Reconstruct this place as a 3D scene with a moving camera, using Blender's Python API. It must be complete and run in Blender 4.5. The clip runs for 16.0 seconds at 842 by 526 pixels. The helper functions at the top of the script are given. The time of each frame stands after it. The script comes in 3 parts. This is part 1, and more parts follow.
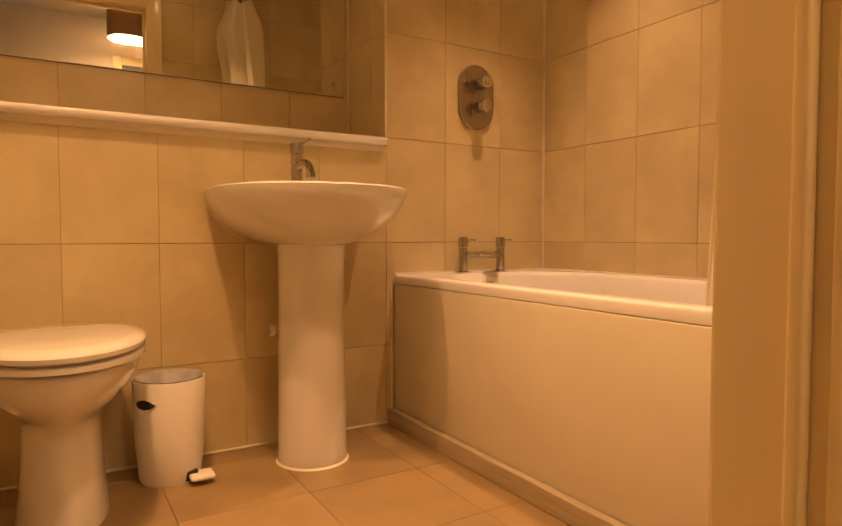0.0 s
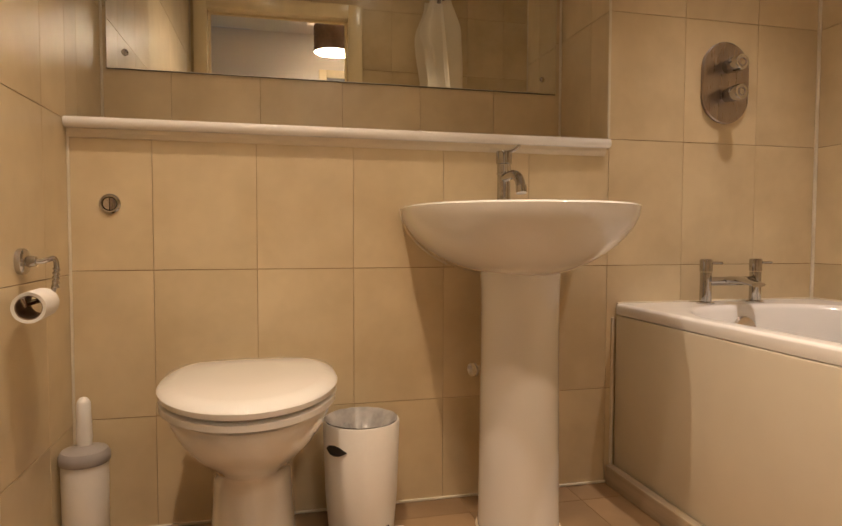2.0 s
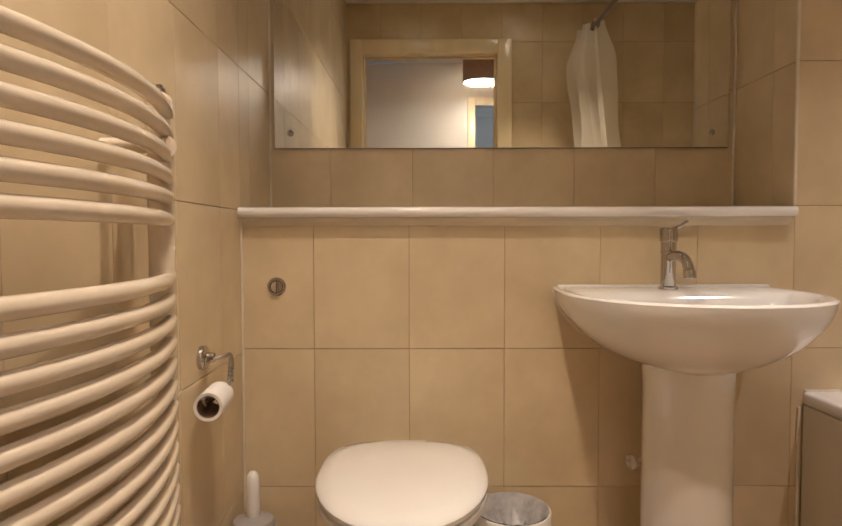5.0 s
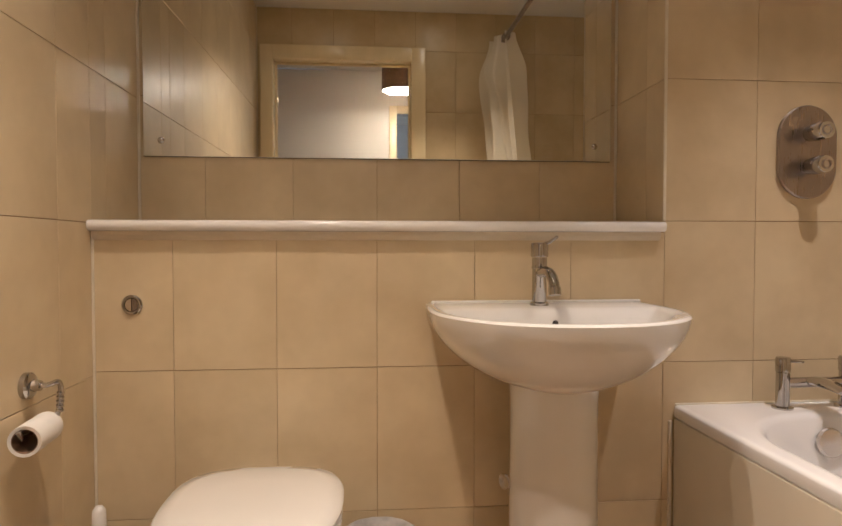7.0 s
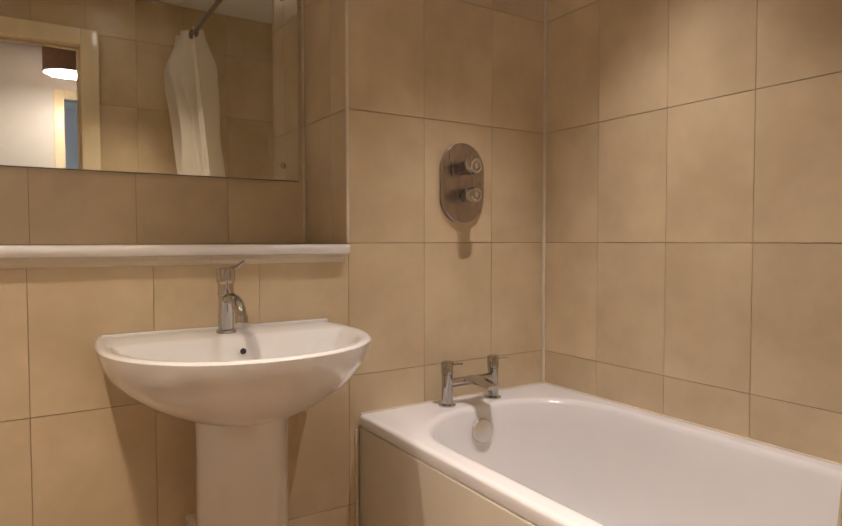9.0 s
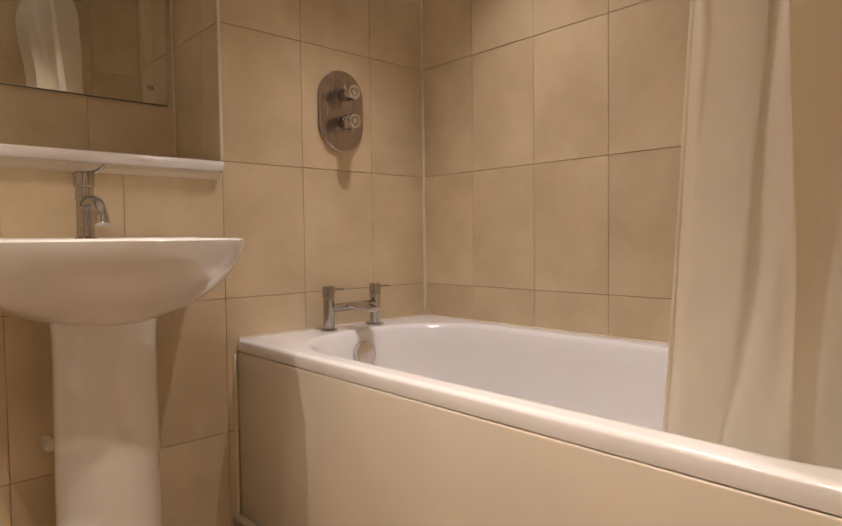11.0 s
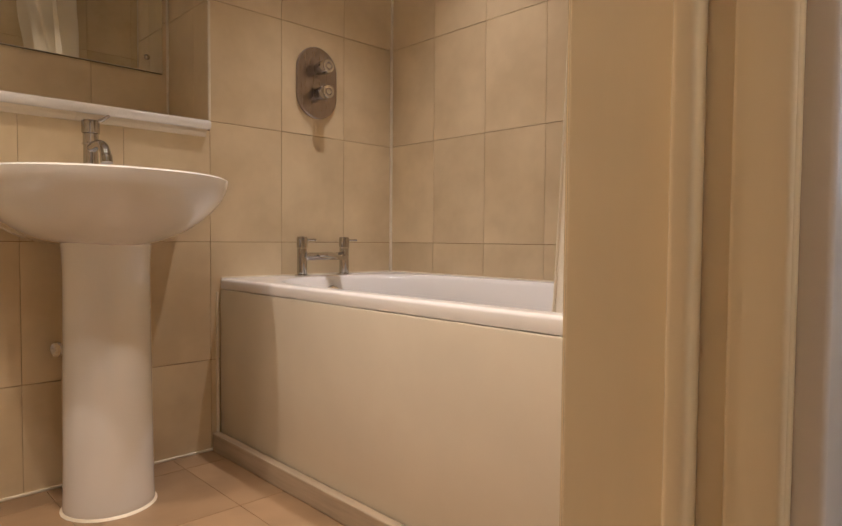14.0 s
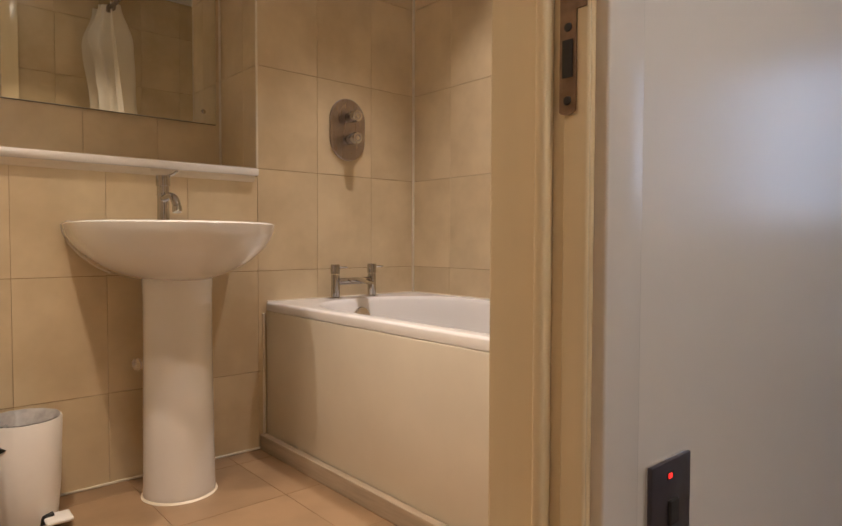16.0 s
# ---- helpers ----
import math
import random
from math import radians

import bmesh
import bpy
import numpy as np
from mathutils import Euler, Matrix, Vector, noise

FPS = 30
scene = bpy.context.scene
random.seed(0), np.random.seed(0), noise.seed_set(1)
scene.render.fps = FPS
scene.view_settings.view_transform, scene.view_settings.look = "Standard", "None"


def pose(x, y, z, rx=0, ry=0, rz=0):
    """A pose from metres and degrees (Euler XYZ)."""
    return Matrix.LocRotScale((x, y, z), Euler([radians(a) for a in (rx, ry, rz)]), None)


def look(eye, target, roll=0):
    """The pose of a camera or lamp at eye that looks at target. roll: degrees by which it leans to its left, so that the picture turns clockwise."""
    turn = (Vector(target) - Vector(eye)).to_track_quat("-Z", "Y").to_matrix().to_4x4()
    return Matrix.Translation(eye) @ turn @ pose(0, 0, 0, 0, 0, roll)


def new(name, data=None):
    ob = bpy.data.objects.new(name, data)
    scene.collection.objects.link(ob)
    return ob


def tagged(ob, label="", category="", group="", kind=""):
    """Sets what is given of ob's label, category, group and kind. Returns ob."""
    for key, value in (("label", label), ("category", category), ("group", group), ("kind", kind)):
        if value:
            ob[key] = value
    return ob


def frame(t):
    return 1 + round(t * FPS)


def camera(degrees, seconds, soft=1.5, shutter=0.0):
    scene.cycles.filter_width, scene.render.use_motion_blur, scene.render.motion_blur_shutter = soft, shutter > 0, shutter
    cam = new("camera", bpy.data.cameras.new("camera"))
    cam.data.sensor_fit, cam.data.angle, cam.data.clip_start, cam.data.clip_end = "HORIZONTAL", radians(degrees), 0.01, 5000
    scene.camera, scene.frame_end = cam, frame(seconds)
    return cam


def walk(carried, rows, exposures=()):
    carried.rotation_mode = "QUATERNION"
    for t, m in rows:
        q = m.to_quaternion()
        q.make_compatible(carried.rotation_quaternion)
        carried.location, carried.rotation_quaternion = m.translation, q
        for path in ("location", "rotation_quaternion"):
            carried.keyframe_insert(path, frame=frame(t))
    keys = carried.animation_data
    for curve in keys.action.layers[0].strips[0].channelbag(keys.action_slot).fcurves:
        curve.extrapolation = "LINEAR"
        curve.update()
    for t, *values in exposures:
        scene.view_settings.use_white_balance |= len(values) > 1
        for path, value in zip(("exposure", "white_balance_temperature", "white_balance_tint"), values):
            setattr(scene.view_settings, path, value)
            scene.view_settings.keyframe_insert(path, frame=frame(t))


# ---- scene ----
cam = camera(69.2, 16.0)
PATH = [
    (0, (0.4240, -1.9431, 0.6776), (1.4531, -0.2304, 0.5906), 0.04),
    (0.5, (0.4395, -1.8584, 0.6918), (1.3363, -0.0731, 0.5986), 0.17),
    (1, (0.4837, -1.7604, 0.7127), (1.2278, 0.0937, 0.6197), -0.03),
    (1.5, (0.4884, -1.6916, 0.7329), (1.0763, 0.2179, 0.6426), 0.09),
    (2, (0.4832, -1.6359, 0.7448), (0.9501, 0.3067, 0.6539), 0.12),
    (2.5, (0.4500, -1.6017, 0.7692), (0.7801, 0.3691, 0.6855), 0.06),
    (3, (0.4509, -1.5977, 0.8134), (0.6259, 0.3932, 0.7377), 0.05),
    (3.5, (0.4444, -1.5922, 0.8462), (0.5293, 0.4045, 0.7700), 0.04),
    (4, (0.4447, -1.5973, 0.8872), (0.4635, 0.4009, 0.8044), 0.12),
    (6.5, (0.6032, -1.5799, 0.9748), (0.5921, 0.4186, 0.8971), -0.19),
    (7, (0.6627, -1.5456, 0.9676), (0.8418, 0.4455, 0.9068), 0.02),
    (7.5, (0.7101, -1.5341, 1.0153), (1.1768, 0.4081, 0.9165), 0.00),
    (8, (0.7014, -1.5296, 1.0048), (1.4516, 0.3227, 0.9258), -0.07),
    (8.5, (0.6968, -1.5355, 1.0262), (1.6284, 0.2326, 0.9484), -0.07),
    (9, (0.7000, -1.5462, 1.0368), (1.7750, 0.1387, 0.9628), -0.07),
    (9.5, (0.7134, -1.5636, 1.0191), (1.9082, 0.0383, 0.9379), -0.16),
    (10, (0.7166, -1.5724, 0.9572), (2.0026, -0.0428, 0.8771), -0.21),
    (12.5, (0.6682, -1.6804, 0.6965), (2.0534, -0.2400, 0.6164), -0.36),
    (13, (0.6149, -1.7645, 0.7030), (2.0152, -0.3408, 0.6220), 0.33),
    (13.5, (0.6053, -1.8030, 0.6900), (1.9992, -0.3733, 0.6133), 0.59),
    (14, (0.5991, -1.8234, 0.6700), (1.9851, -0.3858, 0.5920), 0.46),
    (14.5, (0.5890, -1.8651, 0.6656), (1.9569, -0.4080, 0.5895), -0.11),
    (15, (0.5597, -1.9138, 0.6850), (1.8971, -0.4291, 0.5992), 0.44),
    (15.5, (0.5081, -1.9855, 0.7094), (1.8219, -0.4796, 0.6310), 0.23),
    (16, (0.4292, -2.0687, 0.7656), (1.7442, -0.5634, 0.6953), 0.17),
]
EXPOSURES = [(0, 0.08, 12600, 36), (0.5, 0.12, 9500, 24), (1.0, 0.14, 7500, 18), (1.5, 0.14, 6400, 15), (2.5, 0.19, 5700, 14), (4.0, 0.19, 5400, 14), (7.0, 0.16, 5250, 15), (9.0, 0.14, 5150, 15), (12.5, 0.16, 5150, 15), (16, 0.15, 5300, 14)]
walk(cam, [(t, look(eye, target, roll)) for t, eye, target, roll in PATH], EXPOSURES)

# ---- light ----
world = bpy.data.worlds.new("world")
scene.world = world
world.use_nodes = True
sky = world.node_tree.nodes.new("ShaderNodeTexSky")
sky.sky_type, sky.sun_disc, sky.sun_elevation, sky.sun_rotation = "NISHITA", False, radians(35), radians(120)
world.node_tree.links.new(sky.outputs[0], world.node_tree.nodes["Background"].inputs[0])
world.node_tree.nodes["Background"].inputs[1].default_value = 0.1
CEILING = 2.385
WARM = (1.0, 0.74, 0.47)
SOFT = (1.0, 0.79, 0.585)
DOWNLIGHTS = [(0.47, -0.70, 1.0, WARM, 88), (1.11, -1.17, 1.30, WARM, 70), (1.765, -0.57, 1.2, SOFT, 69), (0.42, -1.00, 0.60, WARM, 84)]
DOWN_WATTS = 68


def lamp(name, kind, place, watts, colour, turn=(0, 0, 0), **more):
    data = bpy.data.lights.new(name, kind)
    data.energy, data.color = watts, colour
    for key, value in more.items():
        if key == "radius":
            data.shadow_soft_size = value
        if key == "cone":
            data.spot_size, data.spot_blend = radians(value), 1.0
        if key == "size":
            data.shape, data.size, data.size_y = "RECTANGLE", value[0], value[1]
    ob = new(name, data)
    ob.matrix_world = pose(*place, *turn)
    return ob


for lx, ly, share, hue, beam in DOWNLIGHTS:
    lamp("downlight_lamp", "SPOT", (lx, ly, CEILING - 0.012), DOWN_WATTS * share, hue, radius=0.014, cone=beam)
lamp("pendant_bulb", "POINT", (0.915, -2.45, 2.19), 18, (1.0, 0.76, 0.50), radius=0.03)
lamp("pendant_lamp", "AREA", (0.915, -2.45, 2.0965), 6, (1.0, 0.76, 0.50), size=(0.19, 0.19))
# Added daylight fill for the hall; no window is known on this side.
lamp("hall_fill_lamp", "AREA", (3.0, -1.70, 1.5), 1.15, (0.80, 0.89, 1.0), (-90, 0, 0), size=(1.0, 1.1))
lamp("end_window_lamp", "AREA", (4.29, -2.72, 1.33), 1.1, (0.80, 0.89, 1.0), (0, 90, 0), size=(0.85, 0.34))
lamp("room_window_lamp", "AREA", (2.97, -4.2, 1.5), 6, (0.80, 0.89, 1.0), (0, 90, 0), size=(1.3, 1.4))


# ---- materials ----
def material(name, colour, rough=0.5, metal=0.0, vary=0.08, scale=6.0, bump=0.0, bump_scale=60.0, per_piece=0.0, coat=0.0, tint=None, stretch=(1, 1, 1), stain=0.0, sheen=0.0, ior=1.5):
    m = bpy.data.materials.new(name)
    m.use_nodes = True
    nt = m.node_tree
    n, l = nt.nodes, nt.links
    b = n["Principled BSDF"]
    b.inputs["Roughness"].default_value, b.inputs["Metallic"].default_value = rough, metal
    b.inputs["IOR"].default_value = ior
    b.inputs["Coat Weight"].default_value, b.inputs["Coat Roughness"].default_value = coat, 0.06
    b.inputs["Sheen Weight"].default_value = sheen
    tc = n.new("ShaderNodeTexCoord")
    info = n.new("ShaderNodeObjectInfo")
    shift = n.new("ShaderNodeVectorMath"); shift.operation = "MULTIPLY_ADD"
    l.new(info.outputs["Random"], shift.inputs[0])
    shift.inputs[1].default_value = (37.0, 19.0, 53.0)
    l.new(tc.outputs["Object"], shift.inputs[2])
    sc = n.new("ShaderNodeMapping"); sc.inputs["Scale"].default_value = stretch
    l.new(shift.outputs[0], sc.inputs["Vector"])
    big = n.new("ShaderNodeTexNoise"); big.inputs["Scale"].default_value, big.inputs["Detail"].default_value, big.inputs["Roughness"].default_value = scale, 3.5, 0.55
    fine = n.new("ShaderNodeTexNoise"); fine.inputs["Scale"].default_value, fine.inputs["Detail"].default_value = scale * 9, 4
    l.new(sc.outputs[0], big.inputs["Vector"]); l.new(sc.outputs[0], fine.inputs["Vector"])
    mix = n.new("ShaderNodeMix"); mix.data_type = "FLOAT"; mix.inputs[0].default_value = 0.08
    l.new(big.outputs["Fac"], mix.inputs[2]); l.new(fine.outputs["Fac"], mix.inputs[3])
    ramp = n.new("ShaderNodeMapRange"); ramp.inputs["From Min"].default_value, ramp.inputs["From Max"].default_value = 0.36, 0.64
    ramp.inputs["To Min"].default_value, ramp.inputs["To Max"].default_value = 0, 1
    l.new(mix.outputs[0], ramp.inputs["Value"])
    cm = n.new("ShaderNodeMix"); cm.data_type = "RGBA"
    dark = tint or tuple(c * (1 - vary) for c in colour)
    light = tuple(min(1, c * (1 + vary)) for c in colour)
    cm.inputs[6].default_value, cm.inputs[7].default_value = (*dark, 1), (*light, 1)
    l.new(ramp.outputs[0], cm.inputs[0])
    hsv = n.new("ShaderNodeHueSaturation")
    pr = n.new("ShaderNodeMapRange"); pr.inputs["To Min"].default_value, pr.inputs["To Max"].default_value = 1 - per_piece, 1 + per_piece
    l.new(info.outputs["Random"], pr.inputs["Value"]); l.new(pr.outputs[0], hsv.inputs["Value"])
    l.new(cm.outputs[2], hsv.inputs["Color"])
    l.new(hsv.outputs[0], b.inputs["Base Color"])
    rr = n.new("ShaderNodeMapRange"); rr.inputs["To Min"].default_value, rr.inputs["To Max"].default_value = rough * 0.85, min(1, rough * 1.2)
    l.new(fine.outputs["Fac"], rr.inputs["Value"]); l.new(rr.outputs[0], b.inputs["Roughness"])
    if bump:
        bn = n.new("ShaderNodeTexNoise"); bn.inputs["Scale"].default_value, bn.inputs["Detail"].default_value = bump_scale, 3
        l.new(sc.outputs[0], bn.inputs["Vector"])
        bp = n.new("ShaderNodeBump"); bp.inputs["Strength"].default_value, bp.inputs["Distance"].default_value = bump, 0.002
        l.new(bn.outputs["Fac"], bp.inputs["Height"]); l.new(bp.outputs[0], b.inputs["Normal"])
    return m


def glowing(name, colour, strength):
    m = bpy.data.materials.new(name)
    m.use_nodes = True
    b = m.node_tree.nodes["Principled BSDF"]
    b.inputs["Base Color"].default_value = (*colour, 1)
    b.inputs["Emission Color"].default_value, b.inputs["Emission Strength"].default_value = (*colour, 1), strength
    return m


TILE = material("beige_ceramic_tile", (0.665, 0.545, 0.345), 0.30, vary=0.06, scale=5.0, bump=0.03, bump_scale=7, per_piece=0.03, tint=(0.595, 0.475, 0.29))
GROUT = material("tan_grout", (0.32, 0.195, 0.095), 0.85, vary=0.15, scale=20, bump=0.2)
FLOORTILE = material("tan_floor_tile", (0.30, 0.195, 0.105), 0.35, vary=0.14, scale=5, bump=0.15, bump_scale=30, per_piece=0.06)
CERAMIC = material("white_glazed_ceramic", (0.77, 0.75, 0.71), 0.05, vary=0.015, scale=3, coat=0.6)
ACRYLIC = material("white_bath_acrylic", (0.83, 0.81, 0.79), 0.16, vary=0.015, scale=3, coat=0.2)
PANEL = material("cream_bath_panel", (0.77, 0.71, 0.58), 0.33, vary=0.03, scale=4, bump=0.03)
PLINTH = material("pale_wood_plinth", (0.44, 0.36, 0.255), 0.5, vary=0.15, scale=6, stretch=(8, 0.6, 8), bump=0.1)
SEALANT = material("white_sealant", (0.76, 0.69, 0.55), 0.4, vary=0.08, scale=12)
SHELFWHITE = material("white_gloss_shelf", (0.82, 0.79, 0.75), 0.10, vary=0.02, scale=5, coat=0.5)
BEAD = material("cream_beading", (0.66, 0.57, 0.42), 0.4, vary=0.08, scale=14, stretch=(0.3, 1, 1))
CHROME = material("chrome", (0.50, 0.48, 0.46), 0.03, metal=1, vary=0.02, scale=10)
SATIN = material("satin_steel", (0.72, 0.68, 0.64), 0.25, metal=1, vary=0.03, scale=20)
BRUSHED = material("brushed_steel", (0.36, 0.31, 0.28), 0.28, metal=1, vary=0.08, scale=30, stretch=(1, 1, 0.08))
MIRROR = material("silvered_mirror", (0.80, 0.81, 0.75), 0.012, metal=1, vary=0.0, scale=3)
MIRROREDGE = material("mirror_edge", (0.16, 0.13, 0.09), 0.4, vary=0.2, scale=20)
TOWELRAIL = material("cream_enamel_rail", (0.70, 0.61, 0.47), 0.13, vary=0.02, scale=4, coat=0.4)
CURTAIN = material("white_curtain_cloth", (0.90, 0.86, 0.77), 0.6, vary=0.04, scale=7, bump=0.12, bump_scale=40, sheen=0.1)
JOINERY = material("cream_gloss_joinery", (0.86, 0.73, 0.47), 0.22, vary=0.04, scale=4, stretch=(3, 3, 0.3), bump=0.01)
JOINERY.node_tree.links.remove(JOINERY.node_tree.nodes["Principled BSDF"].inputs["Roughness"].links[0])
HALLWALL = material("white_silk_wall_paint", (0.77, 0.72, 0.65), 0.27, vary=0.012, scale=2)
HALLWALL.node_tree.links.remove(HALLWALL.node_tree.nodes["Principled BSDF"].inputs["Roughness"].links[0])
CEILPAINT = material("white_ceiling_paint", (0.80, 0.77, 0.70), 0.8, vary=0.02, scale=3)
CARPET = material("beige_hall_carpet", (0.30, 0.23, 0.16), 0.95, vary=0.2, scale=40, bump=0.6, bump_scale=300)
DOORWOOD = material("brown_veneer_door", (0.20, 0.10, 0.045), 0.4, vary=0.25, scale=5, stretch=(4, 4, 0.3))
SHADE = material("brown_fabric_shade", (0.16, 0.085, 0.045), 0.85, vary=0.12, scale=30, bump=0.2, bump_scale=150)
PAPER = material("white_tissue_paper", (0.80, 0.77, 0.72), 0.9, vary=0.04, scale=20, bump=0.2)
CARD = material("brown_card_core", (0.20, 0.12, 0.07), 0.9, vary=0.1, scale=20)
PLASTIC = material("white_plastic", (0.80, 0.77, 0.72), 0.3, vary=0.03, scale=6)
GREYPLASTIC = material("grey_plastic", (0.33, 0.30, 0.28), 0.35, vary=0.06, scale=8)
BAG = material("grey_bin_liner", (0.42, 0.40, 0.38), 0.25, vary=0.2, scale=25, bump=0.5, bump_scale=50)
DARK = material("dark_hole", (0.02, 0.017, 0.015), 0.6, vary=0.1)
SOCKETGREY = material("dark_grey_steel_plate", (0.075, 0.065, 0.075), 0.32, metal=0.5, vary=0.1, scale=20)
RUST = material("tarnished_steel", (0.22, 0.155, 0.11), 0.42, metal=0.9, vary=0.25, scale=40)
NEON = glowing("red_neon", (0.9, 0.02, 0.01), 1.6)
BULB = glowing("lit_bulb", (1.0, 0.80, 0.55), 22.0)
DOWNGLASS = glowing("lit_downlight_glass", (1.0, 0.80, 0.55), 60.0)
DAYLIGHT = glowing("daylight_backdrop", (0.78, 0.88, 1.0), 1.1)


def translucent(m, colour, share):
    """Lets light from behind shine through thin cloth."""
    nt = m.node_tree
    t = nt.nodes.new("ShaderNodeBsdfTranslucent"); t.inputs["Color"].default_value = (*colour, 1)
    x = nt.nodes.new("ShaderNodeMixShader"); x.inputs[0].default_value = share
    nt.links.new(nt.nodes["Principled BSDF"].outputs[0], x.inputs[1]); nt.links.new(t.outputs[0], x.inputs[2])
    nt.links.new(x.outputs[0], nt.nodes["Material Output"].inputs["Surface"])


translucent(CURTAIN, (0.94, 0.87, 0.70), 0.42)
translucent(SHADE, (0.26, 0.17, 0.10), 0.07)


# ---- builders ----
def part(name, bm, mat, parent=None, label="", smooth=False):
    me = bpy.data.meshes.new(name)
    bmesh.ops.recalc_face_normals(bm, faces=bm.faces)
    bm.to_mesh(me)
    bm.free()
    if smooth:
        for p in me.polygons:
            p.use_smooth = True
        me.set_sharp_from_angle(angle=radians(42))
    if mat:
        me.materials.append(mat)
    ob = new(name, me)
    if parent:
        ob.parent = parent
    if label:
        tagged(ob, label)
    return ob


def thing(name, label, category, group="", kind="", at=(0, 0, 0)):
    ob = new(name)
    ob.empty_display_size = 0.05
    ob.location = at
    return tagged(ob, label, category, group, kind)


def box(x0, x1, y0, y1, z0, z1, bev=0.0, seg=2, bm=None):
    bm = bm or bmesh.new()
    r = bmesh.ops.create_cube(bm, size=1, matrix=Matrix.Translation(((x0 + x1) / 2, (y0 + y1) / 2, (z0 + z1) / 2)) @ Matrix.Diagonal((abs(x1 - x0), abs(y1 - y0), abs(z1 - z0), 1)))
    if bev:
        edges = list({e for v in r["verts"] for e in v.link_edges})
        bmesh.ops.bevel(bm, geom=edges, offset=bev, segments=seg, profile=0.5, affect="EDGES")
    return bm


def loft(rings, cap0=True, cap1=True, bm=None, closed=True):
    """A skin over rings of equally many points."""
    bm = bm or bmesh.new()
    rows = [[bm.verts.new(p) for p in ring] for ring in rings]
    k = len(rows[0])
    for a, b in zip(rows, rows[1:]):
        for i in range(k if closed else k - 1):
            j = (i + 1) % k
            bm.faces.new((a[i], a[j], b[j], b[i]))
    if cap0:
        bm.faces.new(rows[0])
    if cap1:
        bm.faces.new(rows[-1])
    return bm


def turned(profile, place=(0, 0, 0), turn=(0, 0, 0), seg=28, bm=None, cap0=True, cap1=True):
    """A lathe body from (radius, height) pairs, about z, then posed."""
    m = pose(*place, *turn)
    rings = [[m @ Vector((r * math.cos(a), r * math.sin(a), h)) for a in (2 * math.pi * i / seg for i in range(seg))] for r, h in profile]
    return loft(rings, cap0, cap1, bm)


def tube(points, radius, seg=12, bm=None):
    """A round bar along a line of points; radius is one number or one for each."""
    pts = [Vector(p) for p in points]
    rads = radius if isinstance(radius, (list, tuple)) else [radius] * len(pts)
    rings, side = [], None
    for i, p in enumerate(pts):
        way = (pts[min(i + 1, len(pts) - 1)] - pts[max(i - 1, 0)]).normalized()
        if side is None:
            side = way.orthogonal().normalized()
        side = (side - way * side.dot(way)).normalized()
        up = way.cross(side)
        rings.append([p + rads[i] * (math.cos(a) * side + math.sin(a) * up) for a in (2 * math.pi * k / seg for k in range(seg))])
    return loft(rings, True, True, bm)


def arc(a, b, c, steps=8):
    """Points of a smooth bend from a by b to c."""
    a, b, c = Vector(a), Vector(b), Vector(c)
    return [(1 - t) ** 2 * a + 2 * t * (1 - t) * b + t * t * c for t in (i / steps for i in range(steps + 1))]


# ---- structure ----
WALL_X = 2.19
DOOR_Y = -1.628
HALL_Y = -1.745
DOOR_L, DOOR_R, DOOR_H = 0.100, 0.932, 2.075


def slab(name, label, category, boxes, mat):
    bm = bmesh.new()
    for b in boxes:
        box(*b, bm=bm)
    return tagged(part(name, bm, mat), label, category, kind="structure")


G = 0.003
wall_basin = slab("wall_basin", "beige ceramic tiled boxed-out wall behind toilet and basin", "wall", [(0, 1.444, G, 0.30, 0, 1.0)], GROUT)
wall_recess = slab("wall_recess", "beige ceramic tiled recessed wall that carries the mirror", "wall", [(-0.12, 1.444, 0.315 + G, 0.45, 0, CEILING)], GROUT)
wall_bath_end = slab("wall_bath_end", "beige ceramic tiled wall at the tap end of the bath", "wall", [(1.444 + G, WALL_X + 0.12, G, 0.45, 0, CEILING)], GROUT)
wall_left = slab("wall_left", "beige ceramic tiled side wall with a towel rail", "wall", [(-0.12, -G, DOOR_Y - 0.15, 0.315, 0, CEILING)], GROUT)
wall_right = slab("wall_right", "beige ceramic tiled wall along the bath", "wall", [(WALL_X + G, WALL_X + 0.12, DOOR_Y - 0.15, G - 0.001, 0, CEILING)], GROUT)
wall_door = slab("wall_door", "beige ceramic tiled wall with the doorway", "wall", [
    (-G, DOOR_L - 0.03, HALL_Y + 0.012, DOOR_Y - G, 0, CEILING), (DOOR_R + 0.03, WALL_X, HALL_Y + 0.012, DOOR_Y - G, 0, CEILING), (DOOR_L - 0.03, DOOR_R + 0.03, HALL_Y + 0.012, DOOR_Y - G, DOOR_H + 0.03, CEILING)], GROUT)
